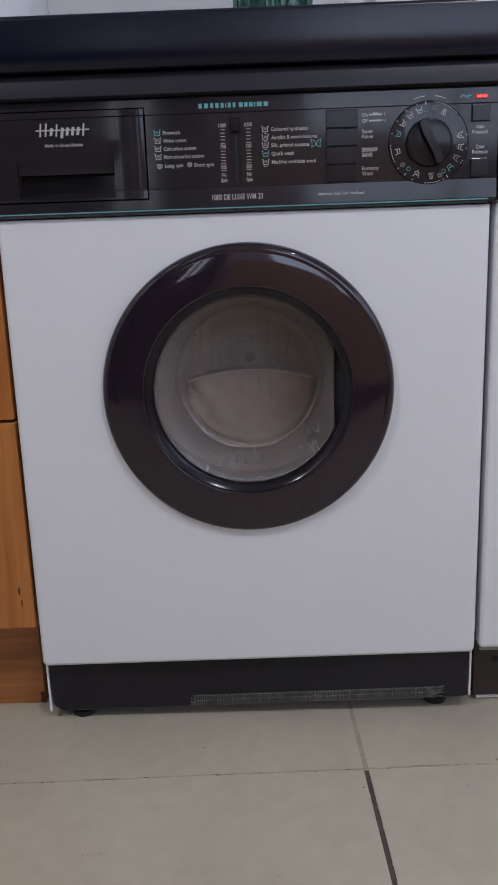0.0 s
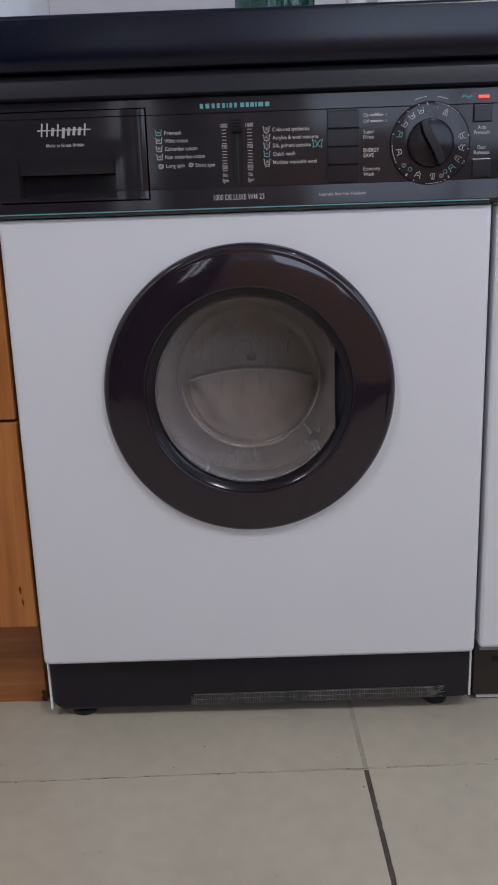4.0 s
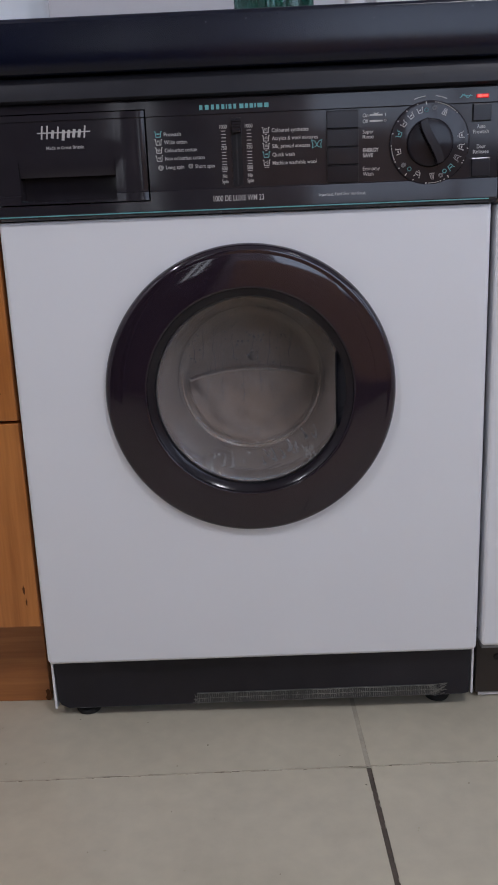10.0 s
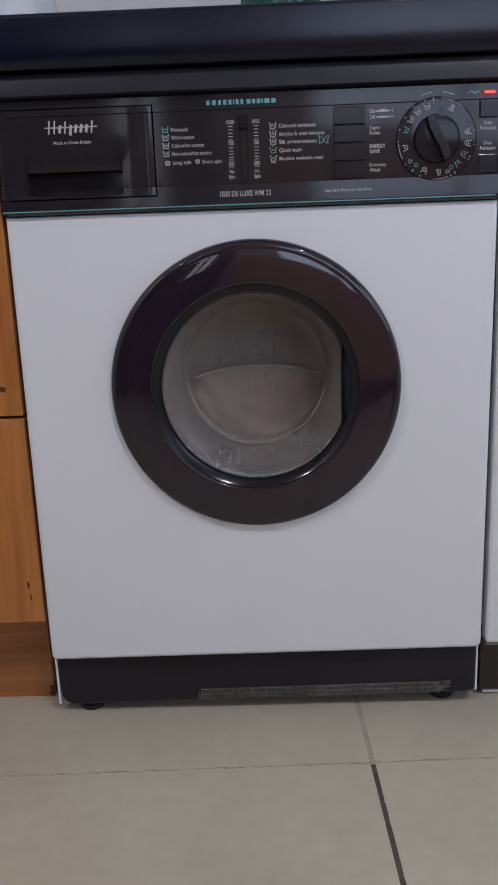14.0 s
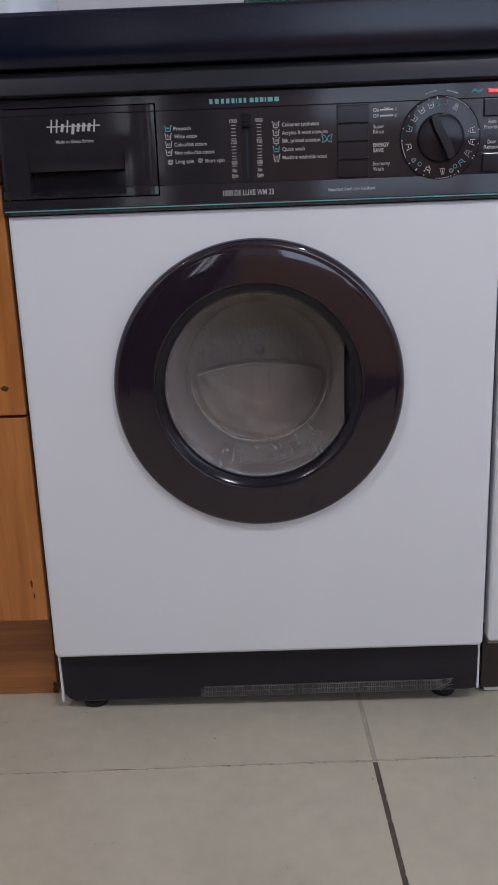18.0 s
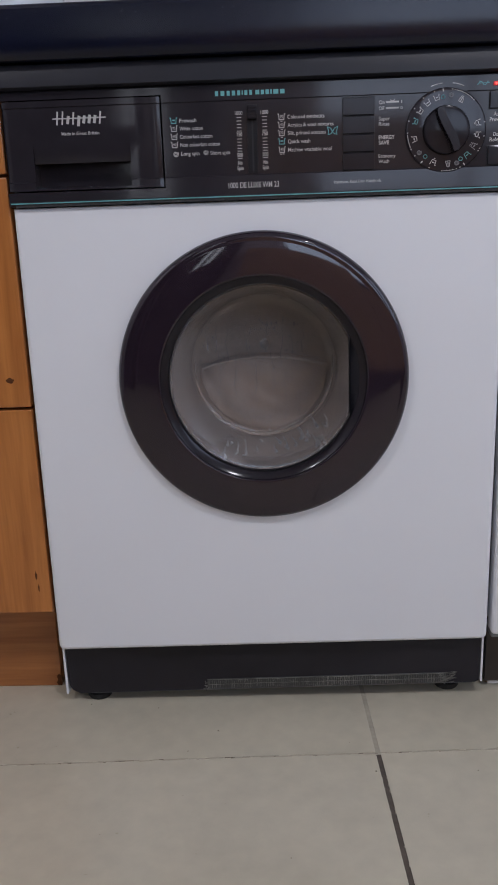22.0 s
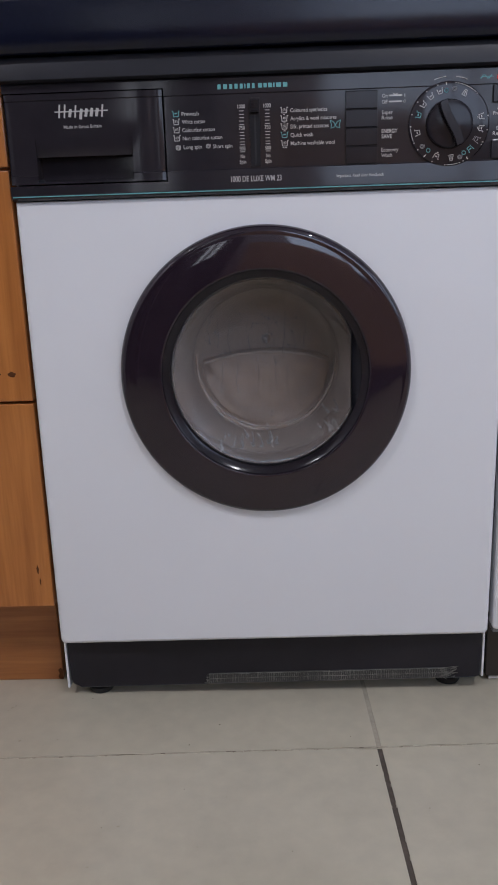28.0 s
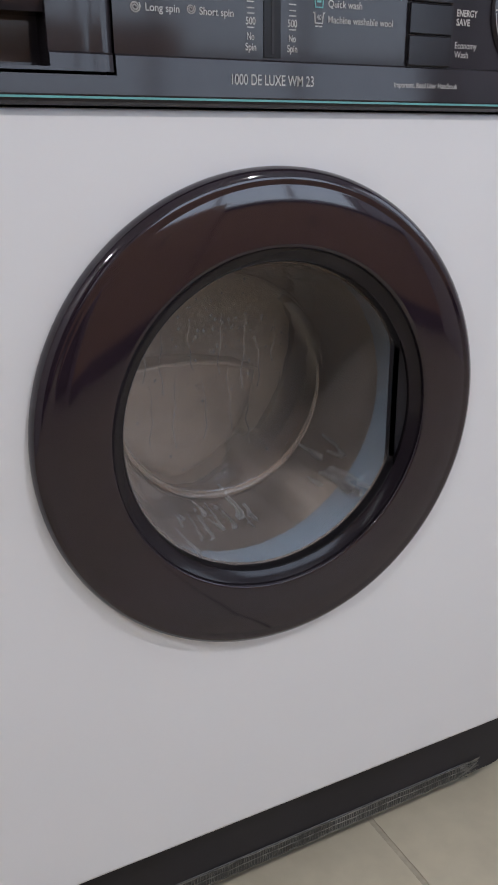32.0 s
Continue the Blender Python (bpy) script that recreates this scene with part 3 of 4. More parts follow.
def drawer_mesh():
    """Drawer front that follows the panel's folds, with a finger slot under a sloping hollow."""
    y = -0.0034
    xs = [-0.2965, -0.2930, -0.2890, -0.2640, -0.1490, -0.1260, -0.1225, -0.1180, -0.1140, -0.1112]
    ys = [0.0015, 0.0004, 0, 0, 0, 0, 0.0005, 0.0002, 0.0005, 0.0014]
    zs = [0.7108, 0.7128, 0.7200, 0.7212, 0.7415, 0.7650, 0.8028, 0.8038, 0.8105]
    dy = [-0.0024, -0.0022, -0.0017, 0, 0, 0, 0, -0.0012, -0.0012]
    bm = bmesh.new()

    def q(*p):
        bm.faces.new([bm.verts.new(c) for c in p])
    for i in range(9):
        for j in range(8):
            if i == 3 and 1 <= j <= 4:
                continue
            a, b = y + ys[i], y + ys[i + 1]
            q((xs[i], a + dy[j], zs[j]), (xs[i + 1], b + dy[j], zs[j]), (xs[i + 1], b + dy[j + 1], zs[j + 1]), (xs[i], a + dy[j + 1], zs[j + 1]))
    a, b, d = xs[3], xs[4], 0.02
    h = y + 0.006
    # hollow: a sloping face above, then the deep slot
    q((a, y, zs[5]), (b, y, zs[5]), (b, h, zs[4]), (a, h, zs[4]))
    q((a, y, zs[5]), (a, h, zs[4]), (a, y, zs[4]))
    q((b, y, zs[5]), (b, y, zs[4]), (b, h, zs[4]))
    q((a, h, zs[4]), (b, h, zs[4]), (b, d, zs[4]), (a, d, zs[4]))
    for x in (a, b):
        q((x, y + dy[1], zs[1]), (x, y + dy[2], zs[2]), (x, y, zs[3]), (x, y, zs[4]), (x, d, zs[4]), (x, d, zs[1] + 0.004))
    q((a, y + dy[1], zs[1]), (a, d, zs[1] + 0.004), (b, d, zs[1] + 0.004), (b, y + dy[1], zs[1]))
    q((a, d, zs[1]), (b, d, zs[1]), (b, d, zs[4]), (a, d, zs[4]))
    # rim
    o = [(xs[0], zs[0]), (xs[-1], zs[0]), (xs[-1], zs[-1]), (xs[0], zs[-1])]
    for (xa, za), (xb, zb) in zip(o, o[1:] + o[:1]):
        q((xa, y, za), (xa, 0.02, za), (xb, 0.02, zb), (xb, y, zb))
    bmesh.ops.remove_doubles(bm, verts=bm.verts[:], dist=1e-6)
    bmesh.ops.recalc_face_normals(bm, faces=bm.faces[:])
    return bm


drawer = part("detergent_drawer", drawer_mesh(), M_FASCIA, wm, "black detergent drawer front with a finger slot", 25)
drawer.location = SET

# printed marks on the drawer: the maker's mark as plain strokes, then the origin line
PY = -0.0041
bm = bmesh.new()
stroke(bm, [(-0.2375, 0.7905), (-0.1755, 0.7905)], 0.0013, PY)
for k, (lo, hi) in enumerate(((0.7842, 0.7978), (0.7842, 0.7978), (0.7850, 0.7925), (0.7842, 0.7965), (0.7822, 0.7925), (0.7850, 0.7925), (0.7850, 0.7930), (0.7850, 0.7925), (0.7842, 0.7965))):
    x = -0.2330 + k * 0.0063
    stroke(bm, [(x, lo), (x + 0.0016, hi)], 0.0019 if hi > 0.795 else 0.0033, PY - 0.0001)
part("maker_mark", bm, M_PRINT, drawer)
lettering("printed_line", "Made in Great Britain", -0.2285, -0.184, 0.7738, 0.0036, PY, M_PRINT, drawer)

# model name as plain blocks, one per letter
TY = -0.0035
x = -0.0475
for w in (5.5, 6.5, 5, 5.5, 5, 2, 5, 4.5):
    q = w * 0.0011
    bm = bmesh.new()
    stroke(bm, [(x + q / 2, 0.8090), (x + q / 2, 0.8130)], q * 0.62, TY)
    part("print_bar", bm, M_TEAL, fascia)
    x += q + 0.0003
x += 0.002
for w in (5.5, 4.5, 5, 2.2, 7, 6):
    q = w * 0.00108
    bm = bmesh.new()
    stroke(bm, [(x + q / 2, 0.8092), (x + q / 2, 0.8128)], q * 0.78, TY)
    part("print_bar", bm, M_TEAL, fascia)
    x += q + 0.0005
lettering("printed_line", "1000 DE LUXE WM 23", -0.0345, 0.0255, 0.7092, 0.0062, -0.0047, M_PRINT, fascia)
lettering("printed_line", "Important, Read User Handbook", 0.0905, 0.146, 0.7090, 0.0034, -0.0047, M_PRINT, fascia)

GY = FY - 0.0004


def tub_icon(bm, x, z, s, turn=0.0, legs=1, y=GY, mark=True):
    """A small wash tub sign: slanted sides, base, water line and a mark below."""
    c, sn = math.cos(turn), math.sin(turn)

    def f(pts):
        return [(x + s * (c * a + sn * b), z + s * (-sn * a + c * b)) for a, b in pts]
    w = s * 0.11
    stroke(bm, f([(-0.58, 0.45), (-0.44, 0.45), (-0.36, -0.35), (0.36, -0.35), (0.44, 0.45), (0.58, 0.45)]), w, y)
    if mark:
        stroke(bm, f([(-0.16, 0.1), (0.16, 0.1)]), w * 1.6, y)
    for k in range(legs):
        o = (k - (legs - 1) / 2) * 0.4
        stroke(bm, f([(o - 0.12, -0.6), (o + 0.12, -0.6)]), w, y)


def spiral_icon(bm, x, z, s, y=GY):
    pts = [(x + s * (0.12 + 0.42 * k / 22) * math.cos(k * 0.6), z + s * (0.12 + 0.42 * k / 22) * math.sin(k * 0.6)) for k in range(23)]
    stroke(bm, pts, s * 0.13, y)


def print_part(draw, mat, parent, name="printed_sign"):
    bm = bmesh.new()
    draw(bm)
    return part(name, bm, mat, parent)


rows_left = [("Prewash", 0.7835, -0.0695), ("White cotton", 0.7748, -0.0625), ("Colourfast cotton", 0.7658, -0.0515), ("Non colourfast cotton", 0.7568, -0.0430)]
for i, (s, z, xe) in enumerate(rows_left):
    lettering("printed_line", s, -0.0895, xe, z, 0.0042, GY, M_PRINT, fascia)
    print_part(lambda b: tub_icon(b, -0.0962, z, 0.0075, legs=0, mark=i == 0), M_TEAL if i == 0 else M_PRINT, fascia)
    if i:
        lettering("printed_number", ("", "95", "60", "40")[i], -0.0980, -0.0944, z + 0.0008, 0.0031, GY, M_PRINT, fascia, 0.0)
lettering("printed_line", "Long spin", -0.0890, -0.0675, 0.7470, 0.0042, GY, M_PRINT, fascia)
lettering("printed_line", "Short spin", -0.0545, -0.0315, 0.7468, 0.0042, GY, M_PRINT, fascia)
print_part(lambda b: spiral_icon(b, -0.0955, 0.7468, 0.0062), M_PRINT, fascia)
print_part(lambda b: spiral_icon(b, -0.0600, 0.7475, 0.0055), M_PRINT, fascia)
rows_right = [("Coloured synthetics", 0.7832, 0.0800, 1), ("Acrylics & wool mixtures", 0.7742, 0.0905, 1), ("Silk, printed acetates", 0.7655, 0.0815, 1), ("Quick wash", 0.7562, 0.0632, 0), ("Machine washable wool", 0.7470, 0.0885, 2)]
for i, (s, z, xe, legs) in enumerate(rows_right):
    lettering("printed_line", s, 0.0370, xe, z, 0.0042, GY, M_PRINT, fascia)
    print_part(lambda b: tub_icon(b, 0.0300, z, 0.0075, legs=legs, mark=i == 3), M_TEAL if i == 3 else M_PRINT, fascia)
    if i != 3:
        lettering("printed_number", ("50", "40", "30", "", "40")[i], 0.0282, 0.0318, z + 0.0008, 0.0031, GY, M_PRINT, fascia, 0.0)


def butterfly(b):
    x, z = 0.0893, 0.7662
    for s in (-1, 1):
        stroke(b, [(x, z - 0.001), (x + s * 0.0022, z + 0.0028), (x + s * 0.0062, z + 0.0045), (x + s * 0.0045, z - 0.0005), (x + s * 0.0052, z - 0.0042), (x + s * 0.0018, z - 0.0032), (x, z - 0.001)], 0.0008, GY)


print_part(butterfly, M_TEAL, fascia)

# spin speed scales and slider
for x0, x1 in ((-0.0242, -0.0152), (0.0058, 0.0148)):
    for s, z in (("1000", 0.7893), ("750", 0.7660), ("500", 0.7432), ("No", 0.7345), ("Spin", 0.7285)):
        m = (x0 + x1) / 2
        w = {4: 0.0088, 3: 0.0068, 2: 0.005}[len(s)] * (0.85 if s == "Spin" else 1)
        lettering("printed_line", s, m - w / 2, m + w / 2, z, 0.0042, GY, M_PRINT, fascia)

    def ticks(b):
        for z in (0.7845, 0.7808, 0.7771, 0.7734, 0.7697, 0.7610, 0.7575, 0.7540, 0.7505, 0.7475, 0.7395):
            stroke(b, [(m - 0.0024, z), (m + 0.0024, z)], 0.0007, GY)
    print_part(ticks, M_PRINT, fascia, "scale_marks")
track = part("slider_track", box(-0.0105, 0.0018, -0.0026, -0.0005, 0.7225, 0.7985, 0.0003), M_BEZEL, fascia)
part("slider_slit", box(-0.0052, -0.0032, -0.0029, -0.0008, 0.7250, 0.7950), M_HOLE, track)
bm = box(-0.0095, 0.0012, -0.0095, -0.003, 0.7815, 0.7965, 0.0012)
for k in range(4):
    box(-0.009, 0.0007, -0.0105, -0.0092, 0.7835 + k * 0.0033, 0.7848 + k * 0.0033, 0.0003, 1, bm)
part("slider_knob", bm, M_BUTTON, fascia, "ridged black slider")

# four rocker buttons
part("button_well", box(0.1008, 0.1382, -0.0026, -0.0006, 0.7202, 0.8018), M_HOLE, fascia)
for k in range(4):
    z1 = 0.8012 - k * 0.0201
    z0 = z1 - 0.0196
    pr = [(0.0, z0), (-0.0040, z0 + 0.0002), (-0.0047, z0 + 0.0009), (-0.0047, z1 - 0.0009), (-0.0040, z1 - 0.0002), (0.0, z1)]
    part("button", extrude_x(pr, 0.1016, 0.1374), M_BUTTON, fascia, "black push button")
for s, x1, z, h, mm, bo in (("On", 0.1495, 0.7950, 0.004, M_PRINT, 0.008), ("Off", 0.1495, 0.7885, 0.004, M_PRINT, 0), ("Super", 0.1555, 0.7772, 0.0042, M_PRINT, 0), ("Rinse", 0.1555, 0.7715, 0.0042, M_PRINT, 0),
                        ("ENERGY", 0.1615, 0.7568, 0.0042, M_PRINT, 0.02), ("SAVE", 0.1552, 0.7510, 0.0042, M_PRINT, 0.02), ("Economy", 0.1628, 0.7362, 0.0042, M_PRINT, 0), ("Wash", 0.1555, 0.7302, 0.0042, M_PRINT, 0)):
    lettering("printed_line", s, 0.1430, x1, z, h, GY, mm, fascia, bo)


def switch_signs(b):
    for z in (0.7950, 0.7885):
        stroke(b, [(0.1515, z), (0.1655, z)], 0.0018, GY)
    stroke(b, [(0.1560, 0.7972), (0.1585, 0.7958), (0.1610, 0.7972)], 0.0009, GY)
    stroke(b, [(0.1692, 0.7935), (0.1692, 0.7965)], 0.0007, GY)
    stroke(b, arc_pts(0.1692, 0.7885, 0.0014, 0, 360, 10), 0.0006, GY)


print_part(switch_signs, M_PRINT, fascia)

# programme dial
DX, DZ = 0.2205, 0.7615
dial = part("dial_plate", lathe([(0, -0.0052), (0.0430, -0.0052), (0.0455, -0.0046), (0.0468, -0.0030), (0.0470, -0.001)], 96, DX, DZ), M_FASCIA, fascia, "round black dial plate", 30)
knob = part("programme_knob", lathe([(0, -0.0115), (0.0225, -0.0115), (0.0255, -0.0105), (0.0268, -0.0085), (0.0274, -0.005)], 64, DX, DZ), M_BUTTON, dial, "black programme knob with a raised grip", 30)
bm = bmesh.new()
n = 14
fr = []
for k in range(n + 1):
    u = -1 + 2 * k / n
    zc = 0.0255 * u
    xc = -0.010 * math.sin(u * 1.5)
    hw = 0.0062 * (1 - 0.25 * u * u)
    lim = math.sqrt(max(0.0, 0.0262 ** 2 - zc * zc))
    xl, xr = max(xc - hw, -lim), min(xc + hw, lim)
    fr.append((xl, xr, zc))
a = [[bm.verts.new((DX + xl, -0.0115, DZ + z)), bm.verts.new((DX + xl + 0.001, -0.0225, DZ + z)), bm.verts.new((DX + xr - 0.001, -0.0225, DZ + z)), bm.verts.new((DX + xr, -0.0115, DZ + z))] for xl, xr, z in fr]
for p, q in zip(a, a[1:]):
    for i in range(3):
        bm.faces.new((p[i], p[i + 1], q[i + 1], q[i]))
bm.faces.new(a[0])
bm.faces.new(a[-1][::-1])
bmesh.ops.recalc_face_normals(bm, faces=bm.faces[:])
part("grip", bm, M_BUTTON, dial, "", 30)
IY = -0.0056


def at_dial(ang, r=0.037):
    return DX + r * math.sin(radians(ang)), DZ + r * math.cos(radians(ang))


for ang, mm, legs in ((-73, M_TEAL, 0), (-54, M_PRINT, 0), (-36, M_PRINT, 0), (-18, M_PRINT, 0), (79, M_PRINT, 1), (99, M_PRINT, 1), (119, M_DIM, 2), (138, M_TEAL, 0), (202, M_PRINT, 1), (257, M_PRINT, 0)):
    x, z = at_dial(ang)
    print_part(lambda b: tub_icon(b, x, z, 0.0066, radians(ang), legs, IY), mm, dial)
for ang in (-7, 151, 220):
    x, z = at_dial(ang, 0.0365)
    print_part(lambda b: stroke(b, arc_pts(x, z, 0.0021, 0, 360, 14), 0.0009, IY), M_TEAL, dial)
for ang in (7, 160, 233):
    x, z = at_dial(ang, 0.0385)
    print_part(lambda b: spiral_icon(b, x, z, 0.0055, IY), M_DIM, dial)
for ang in (27, 175):
    x, z = at_dial(ang, 0.037)

    def funnel(b):
        c, sn = math.cos(radians(ang)), math.sin(radians(ang))
        f = [(-0.0026, -0.003), (-0.0012, 0.0034), (0.0012, 0.0034), (0.0026, -0.003), (-0.0026, -0.003)]
        stroke(b, [(x + c * p + sn * q, z - sn * p + c * q) for p, q in f], 0.0007, IY)
        stroke(b, [(x + sn * -0.002, z + c * -0.002), (x + sn * 0.002, z + c * 0.002)], 0.0009, IY)
    print_part(funnel, M_PRINT, dial)


def dial_arcs(b):
    for a0, a1 in ((12, 44), (163, 185), (244, 268)):
        stroke(b, arc_pts(DX, DZ, 0.0446, a0 + 3, a1 - 3, 8), 0.0008, IY)
    for ang in (8, 12, 44, 163, 185, 244, 268, -75, -56, -37, -19, 80, 100, 118, 122, 157, 205, 233):
        x, z = at_dial(ang, 0.0446)
        stroke(b, [(x - 0.0004, z), (x + 0.0004, z)], 0.0011, IY)
    for ang in (-6, 150, 219):
        (xa, za), (xb, zb) = at_dial(ang, 0.0425), at_dial(ang, 0.0450)
        stroke(b, [(xa, za), (xb, zb)], 0.0012, IY)


print_part(dial_arcs, M_PRINT, dial, "dial_marks")
print_part(lambda b: [stroke(b, arc_pts(DX, DZ, 0.0515, a0, a1, 6), 0.0009, -0.0036) for a0, a1 in ((-20.5, -6), (7.5, 22))], M_PRINT, fascia)

# small buttons, wave sign and lit lamp at the end
lamp_pts = [(0.2555, 0.8095), (0.2578, 0.8128), (0.2600, 0.8128), (0.2625, 0.8095), (0.2648, 0.8095), (0.2672, 0.8128)]
print_part(lambda b: [stroke(b, lamp_pts, 0.0008, -0.0036), stroke(b, [(0.2548, 0.8095), (0.2575, 0.8112), (0.2690, 0.8112)], 0.0006, -0.0037)], M_TEAL, fascia)
lens = part("indicator_lamp", box(0.2735, 0.2880, -0.0046, -0.003, 0.8080, 0.8126, 0.0006), M_LENS, fascia, "lit red indicator lamp")
part("glow", box(0.2755, 0.2802, -0.0049, -0.0045, 0.8092, 0.8114, 0.0001), M_LED, lens)
part("glow", box(0.2810, 0.2862, -0.0049, -0.0045, 0.8094, 0.8114, 0.0001), M_LED, lens)
for z0, z1 in ((0.7835, 0.8022), (0.7222, 0.7430)):
    b0 = part("button_frame", box(0.2693, 0.2918, -0.0024, -0.0008, z0 - 0.0006, z1 + 0.0006), M_HOLE, fascia)
    part("button", box(0.2700, 0.2911, -0.0046, -0.001, z0, z1, 0.0009), M_BUTTON, fascia, "square black push button")
for s, x0, x1, z in (("Auto", 0.2755, 0.2852, 0.7778), ("Prewash", 0.2712, 0.2893, 0.7720), ("Door", 0.2760, 0.2860, 0.7557), ("Release", 0.2718, 0.2900, 0.7500)):
    lettering("printed_line", s, x0, x1, z, 0.0042, GY, M_PRINT, fascia)


# ---- door ----
ring = [(0.1826, 0.004), (0.1837, 0.000), (0.1835, -0.0042), (0.1815, -0.0088), (0.1781, -0.0112), (0.1743, -0.0122), (0.1728, -0.0117), (0.1711, -0.0122)]
ring += [(0.1550, -0.0131), (0.1330, -0.0139), (0.1315, -0.0138), (0.1306, -0.0132), (0.1301, -0.0120), (0.1299, 0.008), (0.168, 0.012)]
door = part("door", lathe(ring, 160, 0, CZ, closed=True), M_RING, wm, "round smoked brown black plastic door ring", 50)


def chord(x, z, r):
    return min(x, 0.109), z


part("inner_cone", lathe([(0.1302, -0.0126), (0.1300, -0.0125), (0.1297, -0.0100), (0.1293, -0.0095), (0.1212, -0.0056), (0.1210, 0.0030), (0.1298, 0.0075)], 160, 0, CZ, closed=True), M_CONE, door, "glossy black sloping inner edge of the ring", 30)
part("bezel", lathe([(0.1213, -0.0053), (0.1208, -0.0054), (0.1199, -0.0040), (0.1196, 0.0030), (0.1209, 0.0040)], 160, 0, CZ, closed=True, shape=chord), M_BEZEL, door, "", 40)
# the lock side, a flat black cheek behind the straight edge
bm = bmesh.new()
n = 16
top = math.acos(0.1085 / 0.1213)
fr = [(0.1213 * math.cos(-top + 2 * top * k / n), 0.1213 * math.sin(-top + 2 * top * k / n)) for k in range(n + 1)]
va = [bm.verts.new((0.1085, 0.0020, CZ + z)) for x, z in fr]
vb = [bm.verts.new((max(x, 0.1088), -0.0024, CZ + z)) for x, z in fr]
for i in range(n):
    bm.faces.new((va[i], va[i + 1], vb[i + 1], vb[i]))
vc = [bm.verts.new((0.1085, 0.0065, CZ + z)) for x, z in fr]
for i in range(n):
    bm.faces.new((vc[i], vc[i + 1], va[i + 1], va[i]))
bmesh.ops.recalc_face_normals(bm, faces=bm.faces[:])
part("lock_cheek", bm, M_LID, door)


def bowl_curve(r0, y0, depth, edge, n=26):
    """Half the outline of a deep dish: a straight flank, a round corner and a slightly domed bottom."""
    out = []
    for k in range(n + 1):
        u = k / n
        if u < 0.5:
            v = u / 0.5
            out.append((r0 - (r0 - edge - 0.012) * v ** 1.6 * 0.999, y0 + (depth - 0.014) * v))
        else:
            v = (u - 0.5) / 0.5
            a = radians(90 * min(1.0, v / 0.45))
            if v <= 0.45:
                out.append((edge + 0.012 * math.cos(a), y0 + depth - 0.014 + 0.012 * math.sin(a)))
            else:
                w = (v - 0.45) / 0.55
                out.append((edge * (1 - w), y0 + depth - 0.002 + 0.003 * math.sin(w * math.pi / 2)))
    return out


outer = bowl_curve(0.1208, 0.0036, 0.1045, 0.0915)
inner = bowl_curve(0.1178, 0.0036, 0.1005, 0.0890)[::-1]
glass = part("glass_bowl", lathe(outer + inner, 192, 0, CZ, closed=True), M_GLASS, door, "clear domed door glass wet with drops", 60)
glass.visible_shadow = False


def highlight_arc(r, y, a0, a1, n=64, seg=14):
    """Added arc for the bowl's lower highlight: flattened section that thins towards its ends."""
    bm = bmesh.new()
    rings = []
    for k in range(n + 1):
        a = radians(a0 + (a1 - a0) * k / n)
        w = 0.0028 * (0.28 + 0.72 * math.sin(math.pi * k / n))
        rings.append([bm.verts.new(((r + 1.15 * w * math.cos(c)) * math.cos(a), y + w * math.sin(c), CZ + (r + 1.15 * w * math.cos(c)) * math.sin(a))) for c in (2 * math.pi * q / seg for q in range(seg))])
    for p, q in zip(rings, rings[1:]):
        for i in range(seg):
            bm.faces.new((p[i], p[(i + 1) % seg], q[(i + 1) % seg], q[i]))
    bm.faces.new(rings[0])
    bm.faces.new(rings[-1][::-1])
    bmesh.ops.recalc_face_normals(bm, faces=bm.faces[:])
    return bm


part("bowl_highlight", highlight_arc(0.0958, 0.0964, 174, 368), M_HIGHLIGHT, door, "added glass arc standing in for the highlight low in the bowl", 60)
part("gasket", lathe([(0.1345, 0.0115), (0.1300, 0.0120), (0.1296, 0.0180), (0.1310, 0.0360), (0.1350, 0.0575), (0.1600, 0.0580), (0.165, 0.016)], 96, 0, CZ), M_GASKET, wm, "pale blue grey rubber door seal", 50)
part("tub_front", lathe([(0.140, 0.0582), (0.145, 0.0590), (0.24, 0.0600)], 96, 0, CZ), M_TUB, wm, "", 40)
tub = part("tub", lathe([(0.24, 0.060), (0.25, 0.07), (0.25, 0.40), (0.0, 0.41)], 64, 0, CZ), M_TUB, wm, "", 40)

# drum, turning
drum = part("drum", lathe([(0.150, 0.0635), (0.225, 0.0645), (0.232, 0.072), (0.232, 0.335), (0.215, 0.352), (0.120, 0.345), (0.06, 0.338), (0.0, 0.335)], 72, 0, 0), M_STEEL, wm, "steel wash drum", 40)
drum.location = (0, 0, CZ)
for k in range(3):
    a = radians(120 * k + 20)
    bm = extrude_x([(0.075, 0.165), (0.325, 0.165), (0.325, 0.228), (0.075, 0.228)], -0.024, 0.024)
    bmesh.ops.bevel(bm, geom=bm.edges[:], offset=0.012, segments=3, affect="EDGES")
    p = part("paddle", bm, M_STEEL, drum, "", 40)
    p.matrix_basis = Matrix.Rotation(a, 4, "Y")
part("lit_back", lathe([(0, 0.3325), (0.06, 0.3355), (0.120, 0.3425), (0.205, 0.3485)], 72), M_PALE_LIT, drum, "back of the drum, coloured paler in place of missing light", 40)
hub = part("hub", lathe([(0, 0.329), (0.006, 0.330), (0.008, 0.332), (0.009, 0.337)], 32), M_STEEL, drum, "", 40)

# added solid half disc, standing in for a pale reflection in the glass
def pale_half_disc():
    bm = bmesh.new()
    bmesh.ops.create_uvsphere(bm, u_segments=48, v_segments=32, radius=1)
    for v in bm.verts:
        x, y, z = v.co
        z2 = min(z, 0.14 * (1 - x * x)) if z > 0 else z
        k = 0.006 * noise.noise(Vector((x * 3, y * 3, z * 4)))
        v.co = Vector((0.102 * x + k, 0.245 + 0.022 * y + k, 0.450 + 0.112 * z2 + k * 0.4))
    return bm


